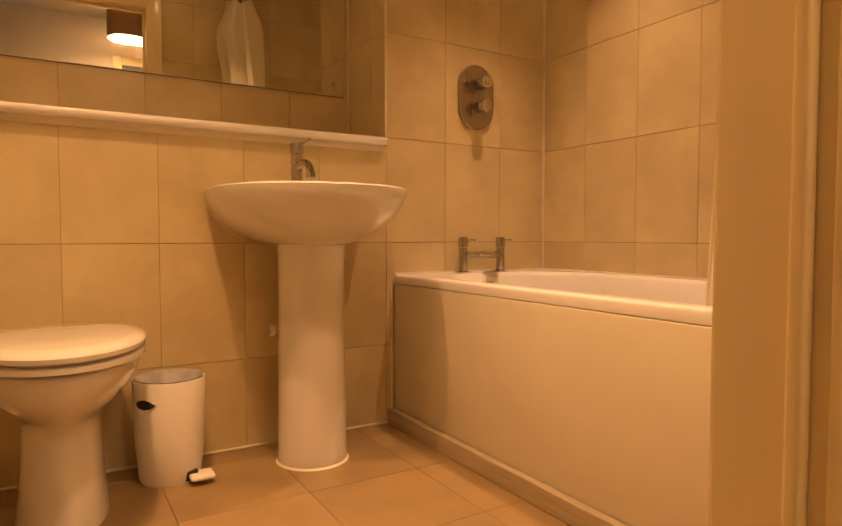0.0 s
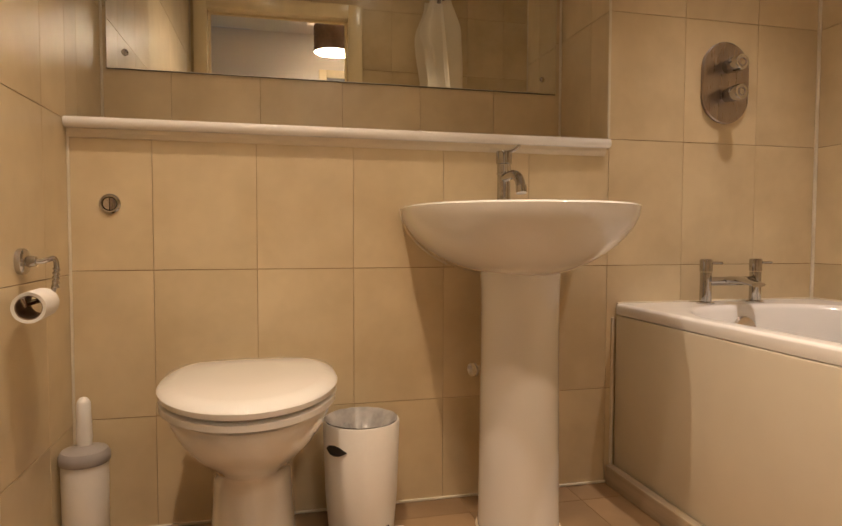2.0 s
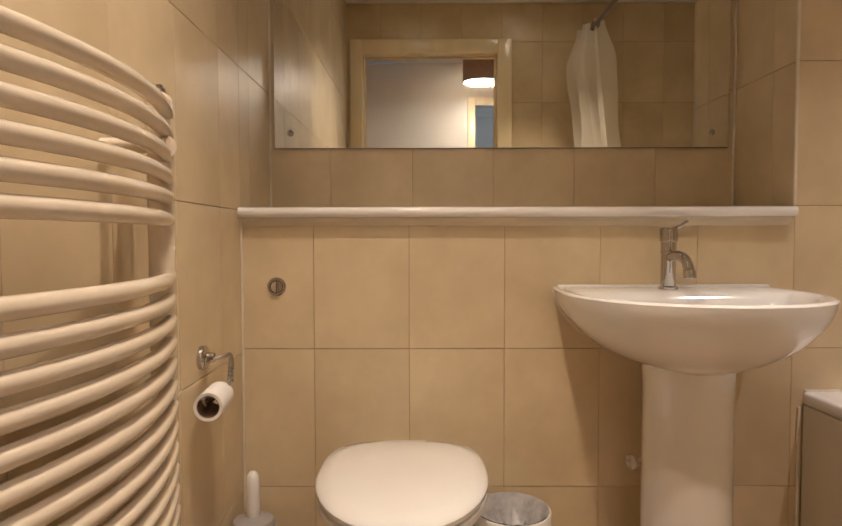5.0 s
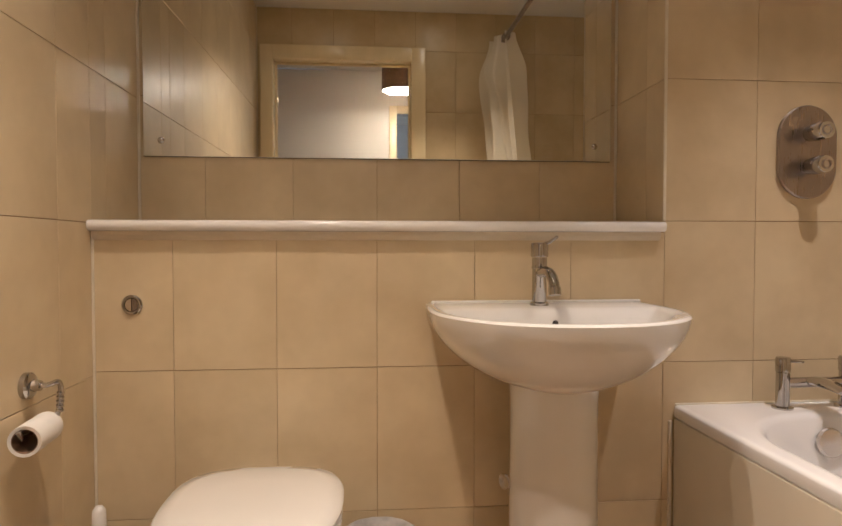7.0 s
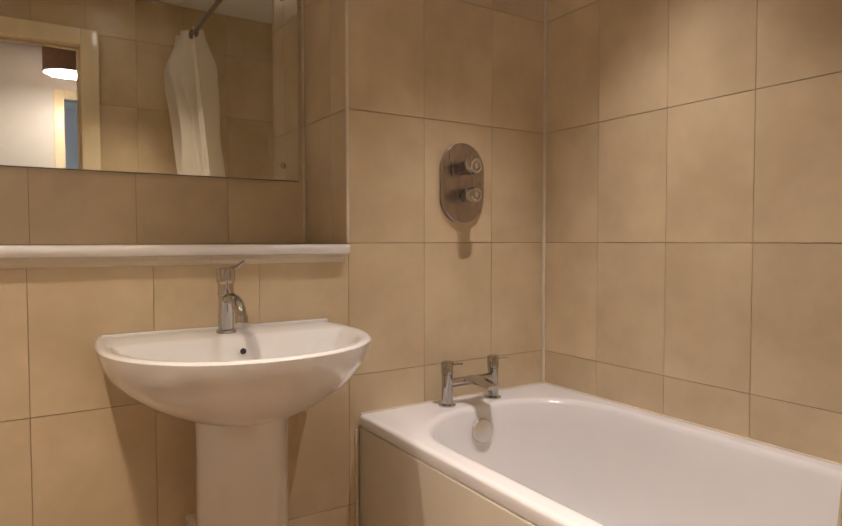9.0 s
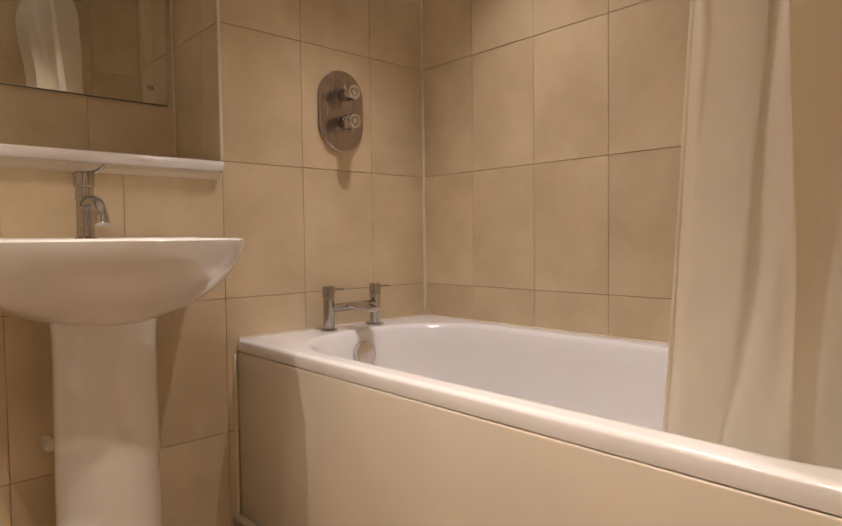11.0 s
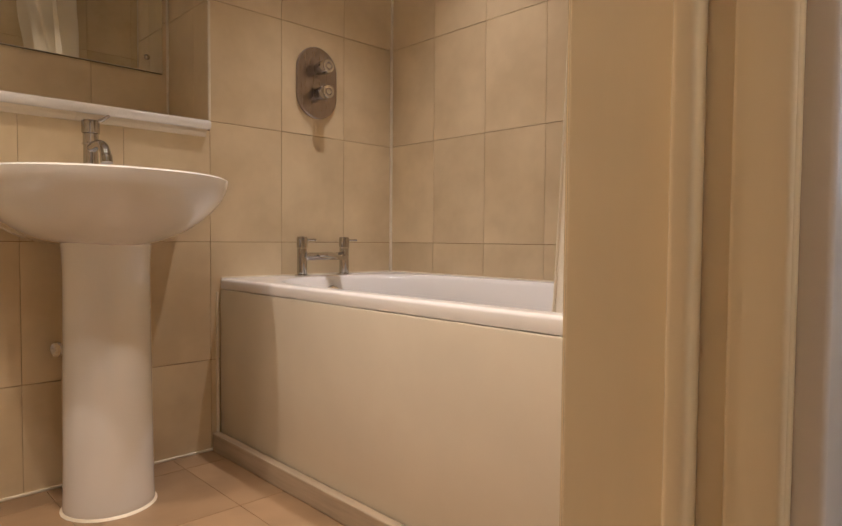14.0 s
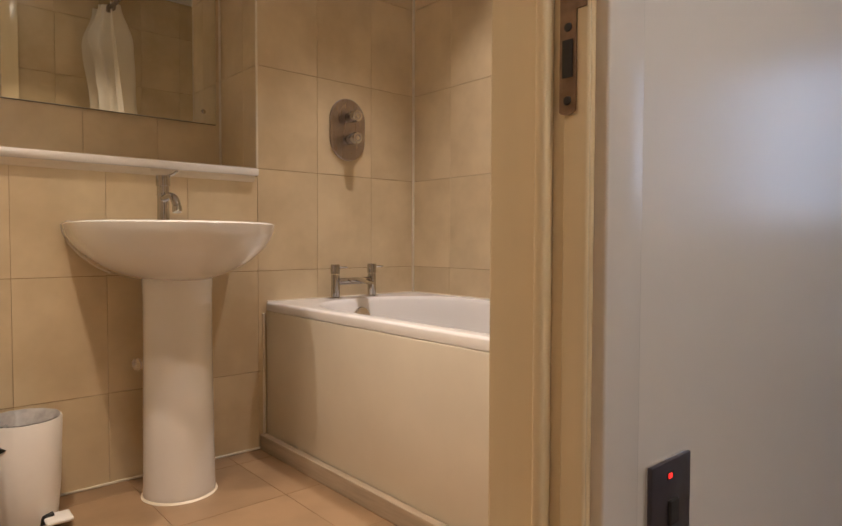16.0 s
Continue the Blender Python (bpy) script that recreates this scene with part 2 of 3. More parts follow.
hall_wall_door = slab("wall_hall_door", "white silk painted hall wall beside the bathroom doorway", "wall", [
    (-0.3, DOOR_L - 0.03, HALL_Y, HALL_Y + 0.012, 0, CEILING), (DOOR_R + 0.03, 2.45, HALL_Y, HALL_Y + 0.012, 0, CEILING), (2.45, 3.55, HALL_Y, HALL_Y + 0.10, 0, 0.9), (2.45, 3.55, HALL_Y, HALL_Y + 0.10, 2.1, CEILING), (3.55, 4.3, HALL_Y, HALL_Y + 0.10, 0, CEILING), (2.31, 2.45, HALL_Y + 0.012, HALL_Y + 0.10, 0, CEILING), (DOOR_L - 0.03, DOOR_R + 0.03, HALL_Y, HALL_Y + 0.012, DOOR_H + 0.03, CEILING)], HALLWALL)
HB = -2.95
hall_wall_back = slab("wall_hall_back", "white painted hall wall with another doorway", "wall", [(-0.3, 0.90, HB - 0.12, HB, 0, CEILING), (1.68, 4.3, HB - 0.12, HB, 0, CEILING), (0.90, 1.68, HB - 0.12, HB, 2.04, CEILING)], HALLWALL)
slab("wall_hall_end", "white painted hall end wall", "wall", [(4.3, 4.42, HB, -2.90, 0, CEILING), (4.3, 4.42, -2.54, HALL_Y + 0.1, 0, CEILING), (4.3, 4.42, -2.90, -2.54, 0, 0.88), (4.3, 4.42, -2.90, -2.54, 1.78, CEILING)], HALLWALL)
slab("wall_hall_left", "white painted hall side wall", "wall", [(-0.42, -0.3, HB, HALL_Y, 0, CEILING)], HALLWALL)
slab("wall_room", "white painted walls of the room beyond the hall", "wall", [(0.3, 0.42, -5.4, HB - 0.12, 0, CEILING), (0.42, 3.0, -5.4, -5.28, 0, CEILING), (3.0, 3.12, -5.4, -4.9, 0, CEILING), (3.0, 3.12, -3.5, HB - 0.12, 0, CEILING), (3.0, 3.12, -4.9, -3.5, 0, 0.85), (3.0, 3.12, -4.9, -3.5, 2.15, CEILING)], HALLWALL)
slab("ceiling", "plain white painted bathroom ceiling", "ceiling", [(-0.12, WALL_X + 0.12, DOOR_Y - 0.14, 0.45, CEILING, CEILING + 0.1)], CEILPAINT)
slab("ceiling_hall", "plain white painted hall ceiling", "ceiling", [(-0.42, 4.42, HB, HALL_Y + 0.01, CEILING + 0.002, CEILING + 0.1), (0.3, 3.12, -5.4, HB, CEILING + 0.002, CEILING + 0.1)], CEILPAINT)
floor = slab("floor", "tan ceramic tiled bathroom floor", "floor", [(-0.12, WALL_X + 0.12, DOOR_Y - 0.06, 0.45, -0.1, -0.004)], GROUT)
slab("floor_hall", "beige carpeted hall floor", "floor", [(-0.42, 4.42, HB, DOOR_Y - 0.06, -0.1, 0.0), (0.3, 3.12, -5.4, HB, -0.1, 0.0)], CARPET)
slab("backdrop", "pale daylight sky outside the windows", "backdrop", [(2.4, 4.4, -0.9, -0.89, 0.2, 3.0), (3.6, 3.61, -5.4, -3.1, 0.2, 3.0), (4.9, 4.91, -3.6, -1.9, 0.2, 3.0)], DAYLIGHT)


FACE = -1.605
LB = DOOR_Y + 0.003
door_1 = thing("door_1", "cream gloss painted door frame with moulded stops and architraves", "door frame", kind="structure")
for x, s, wide in ((DOOR_L, -1, 0.078), (DOOR_R, 1, 0.088)):
    part("lining", box(x, x + s * 0.03, -1.737, FACE - 0.003, 0, DOOR_H + 0.03, 0.004, 3), JOINERY, door_1, smooth=True)
    part("architrave", box(x + s * 0.003, x + s * wide, LB - 0.002, FACE, 0, DOOR_H + 0.085, 0.003, 3), JOINERY, door_1, smooth=True)
    part("door_stop", box(x - s * 0.015, x + s * 0.002, -1.694, -1.680, 0, DOOR_H, 0.004, 3), JOINERY, door_1, smooth=True)
    part("rebate_strip", box(x - s * 0.004, x + s * 0.002, -1.736, -1.7075, 0, DOOR_H, 0.003, 3), JOINERY, door_1, smooth=True)
    part("architrave", box(x + s * 0.006, x + s * 0.071, HALL_Y - 0.0065, HALL_Y + 0.010, 0, DOOR_H + 0.075, 0.003, 3), HALLWALL, door_1, "white painted architrave", smooth=True)
part("lining", box(DOOR_L, DOOR_R, -1.737, FACE - 0.003, DOOR_H, DOOR_H + 0.03, 0.003), JOINERY, door_1, smooth=True)
part("door_stop", box(DOOR_L, DOOR_R, -1.694, -1.680, DOOR_H - 0.015, DOOR_H, 0.004, 3), JOINERY, door_1, smooth=True)
part("architrave", box(DOOR_L - 0.003, DOOR_R + 0.003, LB - 0.002, FACE, DOOR_H + 0.003, DOOR_H + 0.085, 0.003, 3), JOINERY, door_1, smooth=True)
part("architrave", box(DOOR_L - 0.006, DOOR_R + 0.006, HALL_Y - 0.0065, HALL_Y + 0.010, DOOR_H + 0.006, DOOR_H + 0.075, 0.003, 3), HALLWALL, door_1, smooth=True)

door_2 = thing("door_2", "cream painted frame of the doorway across the hall", "door frame", kind="structure")
for x0, x1 in ((0.84, 0.905), (1.675, 1.74)):
    part("architrave", box(x0, x1, HB - 0.002, HB + 0.018, 0, 2.1, 0.004), JOINERY, door_2, smooth=True)
part("architrave", box(0.905, 1.675, HB - 0.002, HB + 0.018, 2.035, 2.1, 0.004), JOINERY, door_2, smooth=True)

# The first is an added, unseen window that brightens the hall's back wall.
for nm, lab, b, bars in (("window_1", "added unseen white framed window that brightens the hall", (2.45, 3.55, -1.715, -1.675, 0.9, 2.1), "x"), ("window_2", "white framed window in the room beyond the hall", (3.04, 3.08, -4.9, -3.5, 0.85, 2.15), "y"), ("window_3", "narrow white framed window in the hall end wall", (4.34, 4.38, -2.90, -2.54, 0.88, 1.78), "y")):
    w = thing(nm, lab, "window", kind="structure")
    x0, x1, y0, y1, z0, z1 = b
    if bars == "y":
        for a, c in ((y0, y0 + 0.04), (y1 - 0.04, y1)):
            part("window_frame", box(x0, x1, a, c, z0, z1, 0.004), SHELFWHITE, w)
        part("window_sill", box(x0 - 0.06, x1, y0, y1, z0 - 0.02, z0 + 0.02, 0.004), SHELFWHITE, w)
    else:
        for a, c in ((x0, x0 + 0.05), ((x0 + x1) / 2 - 0.025, (x0 + x1) / 2 + 0.025), (x1 - 0.05, x1)):
            part("window_frame", box(a, c, y0, y1, z0, z1, 0.004), SHELFWHITE, w)
        part("window_sill", box(x0, x1, y0 - (0.03 if y0 > -3 else 0), y1 + (0 if y0 > -3 else 0.08), z0 - 0.02, z0 + 0.02, 0.004), SHELFWHITE, w)

# white sealant in the corners
for nm, b in (("trim_corner_boxing", (0, 0.006, -0.006, 0, 0, 1.0)), ("trim_corner_bath", (WALL_X - 0.009, WALL_X, -0.009, 0, 0.54, CEILING)), ("trim_corner_recess", (0, 0.007, 0.308, 0.315, 1.03, CEILING)),
              ("trim_corner_return", (1.437, 1.444, 0.308, 0.315, 1.03, CEILING)), ("trim_edge_return", (1.441, 1.449, -0.002, 0.004, 1.03, CEILING)), ("trim_corner_door", (0, 0.006, DOOR_Y, DOOR_Y + 0.006, 0, CEILING)),
              ("trim_floor", (0.006, 1.47, -0.006, 0.001, 0, 0.007)), ("trim_bath_end", (1.48, WALL_X, -0.005, 0, 0.536, 0.546)), ("trim_bath_side", (WALL_X - 0.005, WALL_X, -1.6, -0.005, 0.536, 0.546)), ("trim_bath_post", (1.462, 1.471, -0.006, 0.001, 0.0, 0.50))):
    tagged(part(nm, box(*b, 0.0015, 1), SEALANT), "thin white sealant bead in a corner", "sealant", kind="structure")

# ---- basin wall: shelf, mirror, flush button ----
shelf = thing("shelf", "white gloss shelf with rounded front over the boxed wall", "shelf")
prof = [(-0.018, 1.0), (-0.026, 1.003), (-0.0305, 1.0085), (-0.0305, 1.018), (-0.026, 1.0245), (-0.018, 1.027), (0.315, 1.027), (0.315, 1.0)]
part("shelf_board", loft([[(x, y, z) for y, z in prof] for x in (0.001, 1.437)]), SHELFWHITE, shelf, smooth=True)
part("beading", loft([[(x, y, z) for y, z in ((-0.001, 0.978), (-0.006, 0.98), (-0.013, 0.99), (-0.014, 0.9995), (-0.001, 0.9995))] for x in (0.004, 1.07)]), BEAD, shelf, "cream beading strip under the shelf")
part("beading", loft([[(x, y, z) for y, z in ((-0.001, 0.978), (-0.006, 0.98), (-0.013, 0.99), (-0.014, 0.9995), (-0.001, 0.9995))] for x in (1.071, 1.43)]), BEAD, shelf)

mirror = thing("wall_mirror", "large frameless wall mirror fixed with chrome screws", "mirror")
MX0, MX1, MZ0, MZ1, MY = 0.017, 1.421, 1.224, 1.830, 0.307
part("mirror_back", box(MX0, MX1, MY + 0.002, 0.3152, MZ0, MZ1), MIRROREDGE, mirror)
bm = box(MX0 + 0.001, MX1 - 0.001, MY - 0.002, MY + 0.002, MZ0 + 0.001, MZ1 - 0.001, 0.0012, 1)
for vert in bm.verts:  # the glass hangs a hair out of true
    vert.co.y -= 0.0022 * (vert.co.x - (MX0 + MX1) / 2) + 0.0022 * (vert.co.z - (MZ0 + MZ1) / 2) + 0.0022
part("mirror_glass", bm, MIRROR, mirror)
for sx in (MX0 + 0.051, MX1 - 0.052):
    for sz in (1.271, 1.784):
        part("screw_cap", turned([(0.0095, 0), (0.0095, 0.0025), (0.0065, 0.006), (0.001, 0.007)], (sx, MY - 0.002, sz), (90, 0, 0), 16), CHROME, mirror, smooth=True)

flush = thing("flush_button", "round chrome dual flush button in the tiled wall", "flush button")
part("bezel", turned([(0.0165, 0.0), (0.0245, 0.0), (0.0245, 0.004), (0.021, 0.007), (0.0172, 0.0065), (0.0165, 0.003)], (0.093, 0, 0.82), (90, 0, 0), 32, cap0=False, cap1=False), CHROME, flush, smooth=True)
part("recess", turned([(0.001, 0.0), (0.0166, 0.0), (0.0166, 0.002), (0.001, 0.0022)], (0.093, 0, 0.82), (90, 0, 0), 28), DARK, flush)
for s in (-1, 1):
    half = [(0.093 + s * 0.0008, 0.82 + 0.015)] + [(0.093 + s * 0.015 * math.sin(a), 0.82 + 0.015 * math.cos(a)) for a in (math.pi * i / 12 for i in range(1, 12))] + [(0.093 + s * 0.0008, 0.82 - 0.015)]
    part("button_half", loft([[(x, y, z) for x, z in half] for y in (-0.0021, -0.006)]), SATIN if s < 0 else BRUSHED, flush)

# ---- basin ----
BX = 1.094


def dring(w, d, z, back=-0.002, n=60, p=2.15, cut=32, square=True):
    """A basin outline, rounded to the front: square to the wall with upright flanks, or drawn in at the back."""
    yc = min(-0.35 * d, back - 0.03)
    f = radians(cut)
    pts = []
    for i in range(n):
        a = -f + (math.pi + 2 * f) * i / (n - 1)
        c, s_ = math.cos(a), math.sin(a)
        t = -s_ / math.sin(f)
        if s_ > 0:
            x, y = w * math.copysign(abs(c) ** (2 / p), c), yc - (d + yc) * s_ ** (2 / p)
        else:
            x = w * math.copysign(1 - 0.035 * t * t if square else abs(c) ** (2 / p), c)
            y = yc + (back - yc) * t
        pts.append((BX + x, y, z))
    return pts


basin = thing("pedestal_basin", "white glazed ceramic washbasin on a round pedestal", "basin")
RZ, BW, BD = 0.820, 0.287, 0.467
rings = []
for i in range(12):
    u = i / 11
    zz = 0.650 + (RZ - 0.012 - 0.650) * u
    s = math.sqrt(1 - (1 - u) ** 1.6 * 0.89)
    rings.append(dring(0.02 + (BW - 0.02) * s, 0.215 + (BD - 0.215) * s, zz))
rings += [dring(BW + 0.001, BD + 0.001, RZ - 0.005), dring(BW - 0.002, BD - 0.002, RZ - 0.0015), dring(BW - 0.006, BD - 0.006, RZ), dring(BW - 0.016, BD - 0.016, RZ - 0.0005)]


def bowl(w, d, z, back):
    return dring(w, d, z, back, cut=40, square=False)


rings += [bowl(BW - 0.026, BD - 0.026, RZ - 0.003, -0.118), bowl(BW - 0.036, BD - 0.036, RZ - 0.010, -0.130), bowl(BW - 0.050, BD - 0.048, RZ - 0.03, -0.142), bowl(BW - 0.085, BD - 0.075, RZ - 0.085, -0.155), bowl(BW - 0.15, BD - 0.13, RZ - 0.125, -0.17), bowl(0.03, 0.26, RZ - 0.135, -0.22)]
part("bowl", loft(rings), CERAMIC, basin, smooth=True)
for k in (0, -1):
    part("wall_sealant", tube([(ring[k][0], -0.001, ring[k][2]) for ring in rings[1:13]], 0.0022, 8), SEALANT, basin, "thin white sealant bead", smooth=True)
part("upstand", box(BX - BW + 0.02, BX + BW - 0.006, -0.018, -0.001, RZ - 0.006, RZ + 0.005, 0.0035, 3), CERAMIC, basin, smooth=True)


def pring(w, z, n=40):
    return [(1.088 + w * math.cos(a), -0.195 + w * math.sin(a), z) for a in (2 * math.pi * i / n for i in range(n))]


part("pedestal", loft([pring(0.103, 0.0), pring(0.1045, 0.004), pring(0.1045, 0.02), pring(0.103, 0.05), pring(0.102, 0.12), pring(0.101, 0.25), pring(0.099, 0.42), pring(0.098, 0.57), pring(0.099, 0.62), pring(0.102, 0.66)]), CERAMIC, basin, smooth=True)
part("overflow_hole", turned([(0.007, 0), (0.007, 0.003), (0.004, 0.0035)], (BX + 0.012, -0.1475, RZ - 0.038), (80, 0, 0), 18), DARK, basin, "dark overflow hole")
part("pedestal_sealant", loft([pring(0.110, 0.0005), pring(0.1055, 0.006)]), SEALANT, basin, "white sealant at the foot")

tap = thing("basin_mixer_tap", "chrome single lever mixer tap on the basin", "tap")
TX, TY = 1.088, -0.075
part("tap_body", turned([(0.0235, 0), (0.0235, 0.006), (0.0185, 0.009), (0.0175, 0.09), (0.0185, 0.094), (0.0185, 0.118)], (TX, TY, RZ - 0.002), seg=32), CHROME, tap, smooth=True)
part("tap_cap", turned([(0.0205, 0), (0.0215, 0.003), (0.0215, 0.03), (0.0195, 0.034), (0.006, 0.036)], (TX, TY, RZ + 0.117), seg=32), CHROME, tap, smooth=True)
part("lever", tube([(TX + 0.010, TY + 0.004, RZ + 0.149), (TX + 0.026, TY - 0.004, RZ + 0.154), (TX + 0.043, TY - 0.010, RZ + 0.168)], [0.004, 0.0045, 0.0035]), CHROME, tap, smooth=True)
sp = [(TX, TY, RZ + 0.077), (TX + 0.001, TY - 0.025, RZ + 0.081)] + arc((TX + 0.002, TY - 0.050, RZ + 0.083), (TX + 0.003, TY - 0.100, RZ + 0.084), (TX + 0.003, TY - 0.112, RZ + 0.048), 9)
part("spout", tube(sp, [0.0125] * len(sp), 18), CHROME, tap, smooth=True)
part("aerator", turned([(0.0142, 0), (0.0142, 0.018), (0.012, 0.02)], (TX + 0.003, TY - 0.117, RZ + 0.032), (-14, 0, 0), seg=20), CHROME, tap, smooth=True)
part("tap_collar", turned([(0.0195, 0.0), (0.0205, 0.001), (0.0205, 0.004), (0.0195, 0.005)], (TX, TY, RZ + 0.088), seg=32), CHROME, tap, smooth=True)

valve = thing("isolating_valve", "small round steel valve with white pipe behind the pedestal", "pipe valve")
part("valve_knob", turned([(0.001, 0.003), (0.012, 0.002), (0.018, 0.0), (0.020, 0.003), (0.019, 0.007), (0.010, 0.011), (0.009, 0.028)], (0.998, -0.085, 0.384), (0, 90, 28), 28), SATIN, valve, smooth=True)
part("supply_pipe", tube([(1.052, -0.045, 0.384), (1.052, -0.045, 0.42), (1.052, -0.045, 0.64)], 0.0085), PLASTIC, valve, "white supply pipe", smooth=True)
part("pipe_nut", turned([(0.010, 0.0), (0.0135, 0.002), (0.0135, 0.03), (0.011, 0.034), (0.011, 0.06), (0.0135, 0.064), (0.0135, 0.085), (0.010, 0.088)], (1.052, -0.045, 0.488), seg=8), BRUSHED, valve)
part("valve_stem", tube([(1.018, -0.074, 0.384), (1.04, -0.058, 0.378), (1.052, -0.045, 0.388)], 0.008), PLASTIC, valve, smooth=True)

# ---- toilet ----
TXC = 0.431


def egg(w, y0, y1, z, n=44, p=2.0):
    """An egg outline about the toilet's middle line, from y0 at the front to y1 at the back."""
    yc = y1 - (y1 - y0) * 0.42
    pts = []
    for i in range(n):
        a = 2 * math.pi * i / n
        c, s = math.cos(a), math.sin(a)
        q = p if s < 0 else 3.2
        pts.append((TXC + w * math.copysign(abs(c) ** (2 / q), c), yc + ((y1 - yc) if s > 0 else (yc - y0)) * math.copysign(abs(s) ** (2 / q), s), z))
    return pts


toilet = thing("toilet", "white ceramic back-to-wall toilet with its lid closed", "toilet")
part("pan", loft([egg(0.104, -0.415, -0.004, 0.0), egg(0.104, -0.415, -0.004, 0.012), egg(0.098, -0.406, -0.004, 0.06), egg(0.092, -0.398, -0.004, 0.15), egg(0.090, -0.396, -0.004, 0.225), egg(0.092, -0.402, -0.004, 0.25), egg(0.102, -0.424, -0.004, 0.268), egg(0.122, -0.455, -0.004, 0.288), egg(0.144, -0.488, -0.004, 0.312), egg(0.160, -0.512, -0.004, 0.338), egg(0.171, -0.528, -0.004, 0.365), egg(0.1755, -0.536, -0.004, 0.383), egg(0.174, -0.535, -0.004, 0.392), egg(0.168, -0.527, -0.01, 0.396)]), CERAMIC, toilet, smooth=True)
part("seat", loft([egg(0.176, -0.540, -0.10, 0.399), egg(0.182, -0.554, -0.095, 0.403), egg(0.182, -0.554, -0.095, 0.415), egg(0.176, -0.540, -0.10, 0.419)]), CERAMIC, toilet, smooth=True)
part("lid", loft([egg(0.174, -0.548, -0.10, 0.4205), egg(0.183, -0.557, -0.092, 0.426), egg(0.184, -0.558, -0.092, 0.436), egg(0.178, -0.551, -0.098, 0.444), egg(0.150, -0.51, -0.13, 0.450), egg(0.07, -0.40, -0.2, 0.453)]), CERAMIC, toilet, smooth=True)
for s in (-1, 1):
    part("hinge", tube([(TXC + s * 0.055, -0.085, 0.41), (TXC + s * 0.095, -0.085, 0.41)], 0.013), CHROME, toilet, smooth=True)

# ---- bin, brush ----
bin_ = thing("pedal_bin", "white plastic bathroom bin lined with a grey bag", "bin")
CX, CY, CR, CH = 0.692, -0.128, 0.096, 0.285
part("bin_body", turned([(0.078, 0.0), (0.082, 0.01), (0.090, 0.10), (CR, CH - 0.004), (CR - 0.002, CH), (CR - 0.005, CH), (CR - 0.007, CH - 0.01), (0.085, 0.05), (0.02, 0.03)], (CX, CY, 0), seg=40), PLASTIC, bin_, smooth=True)
rng = random.Random(4)
rings = []
for rr, hh, j in ((CR - 0.0045, CH + 0.003, 0.001), (CR - 0.009, CH - 0.004, 0.003), (CR - 0.016, CH - 0.03, 0.010), (CR - 0.03, CH - 0.06, 0.014), (0.03, CH - 0.08, 0.012)):
    rings.append([(CX + (rr + rng.uniform(-j, j * 0.2)) * math.cos(a), CY + (rr + rng.uniform(-j, j * 0.2)) * math.sin(a), hh + rng.uniform(-j, j)) for a in (2 * math.pi * i / 36 for i in range(36))])
part("bin_liner", loft(rings, False, True), BAG, bin_, "crumpled grey plastic liner", smooth=True)
hp = [(-0.030, 0.0), (-0.018, 0.010), (0.0, 0.0135), (0.016, 0.010), (0.034, 0.0), (0.016, -0.010), (0.0, -0.0135), (-0.018, -0.010)]
part("grip_hole", loft([[(CX + (CR - 0.0005 + k) * math.cos(-2.45 + u / 0.09), CY + (CR - 0.0005 + k) * math.sin(-2.45 + u / 0.09), 0.228 + v) for u, v in hp] for k in (-0.008, 0.0008)]), DARK, bin_, "dark grip hole")
part("pedal", box(CX + 0.035, CX + 0.10, CY - 0.115, CY - 0.05, 0.014, 0.026, 0.006, 3), PLASTIC, bin_, smooth=True)
part("pedal_slot", box(CX + 0.025, CX + 0.06, CY - 0.078, CY - 0.05, 0.006, 0.034, 0.003), DARK, bin_)

brush = thing("toilet_brush", "white toilet brush in a holder with grey lid", "toilet brush")
QX, QY = 0.056, -0.115
part("holder", turned([(0.046, 0), (0.048, 0.004), (0.050, 0.215), (0.049, 0.226)], (QX, QY, 0), seg=32), PLASTIC, brush, smooth=True)
part("holder_lid", turned([(0.052, 0.224), (0.054, 0.228), (0.054, 0.242), (0.048, 0.253), (0.018, 0.262), (0.016, 0.264)], (QX, QY, 0), seg=32), GREYPLASTIC, brush, "grey plastic lid", smooth=True)
part("handle", turned([(0.015, 0.262), (0.0175, 0.28), (0.0155, 0.33), (0.0145, 0.362), (0.008, 0.372), (0.002, 0.374)], (QX, QY, 0), seg=20), PLASTIC, brush, smooth=True)

# ---- left wall: towel rail, paper holder ----
rail = thing("towel_rail", "cream enamelled ladder towel rail with bowed bars", "towel rail")
RY0, RY1, RX = -0.632, -1.13, 0.063
for y in (RY0, RY1):
    part("rail_post", box(RX - 0.017, RX + 0.017, y - 0.02, y + 0.022, 0.10, 1.176, 0.012, 4), TOWELRAIL, rail, smooth=True)
    for z in (0.24, 1.085):
        part("wall_bracket", tube([(0.0, y - 0.055 * (1 if y == RY0 else -1), z), (0.1, y - 0.055 * (1 if y == RY0 else -1), z)], 0.012), TOWELRAIL, rail, smooth=True)
part("vent_plug", turned([(0.009, 0), (0.009, 0.006), (0.005, 0.008), (0.005, 0.012)], (RX, RY0 + 0.003, 1.176), seg=14), BRUSHED, rail, smooth=True)
bars = [1.1435 - 0.0333 * i for i in range(6)] + [0.884 - 0.0339 * i for i in range(13)] + [0.385 - 0.0339 * i for i in range(8)]
bar_mesh = None
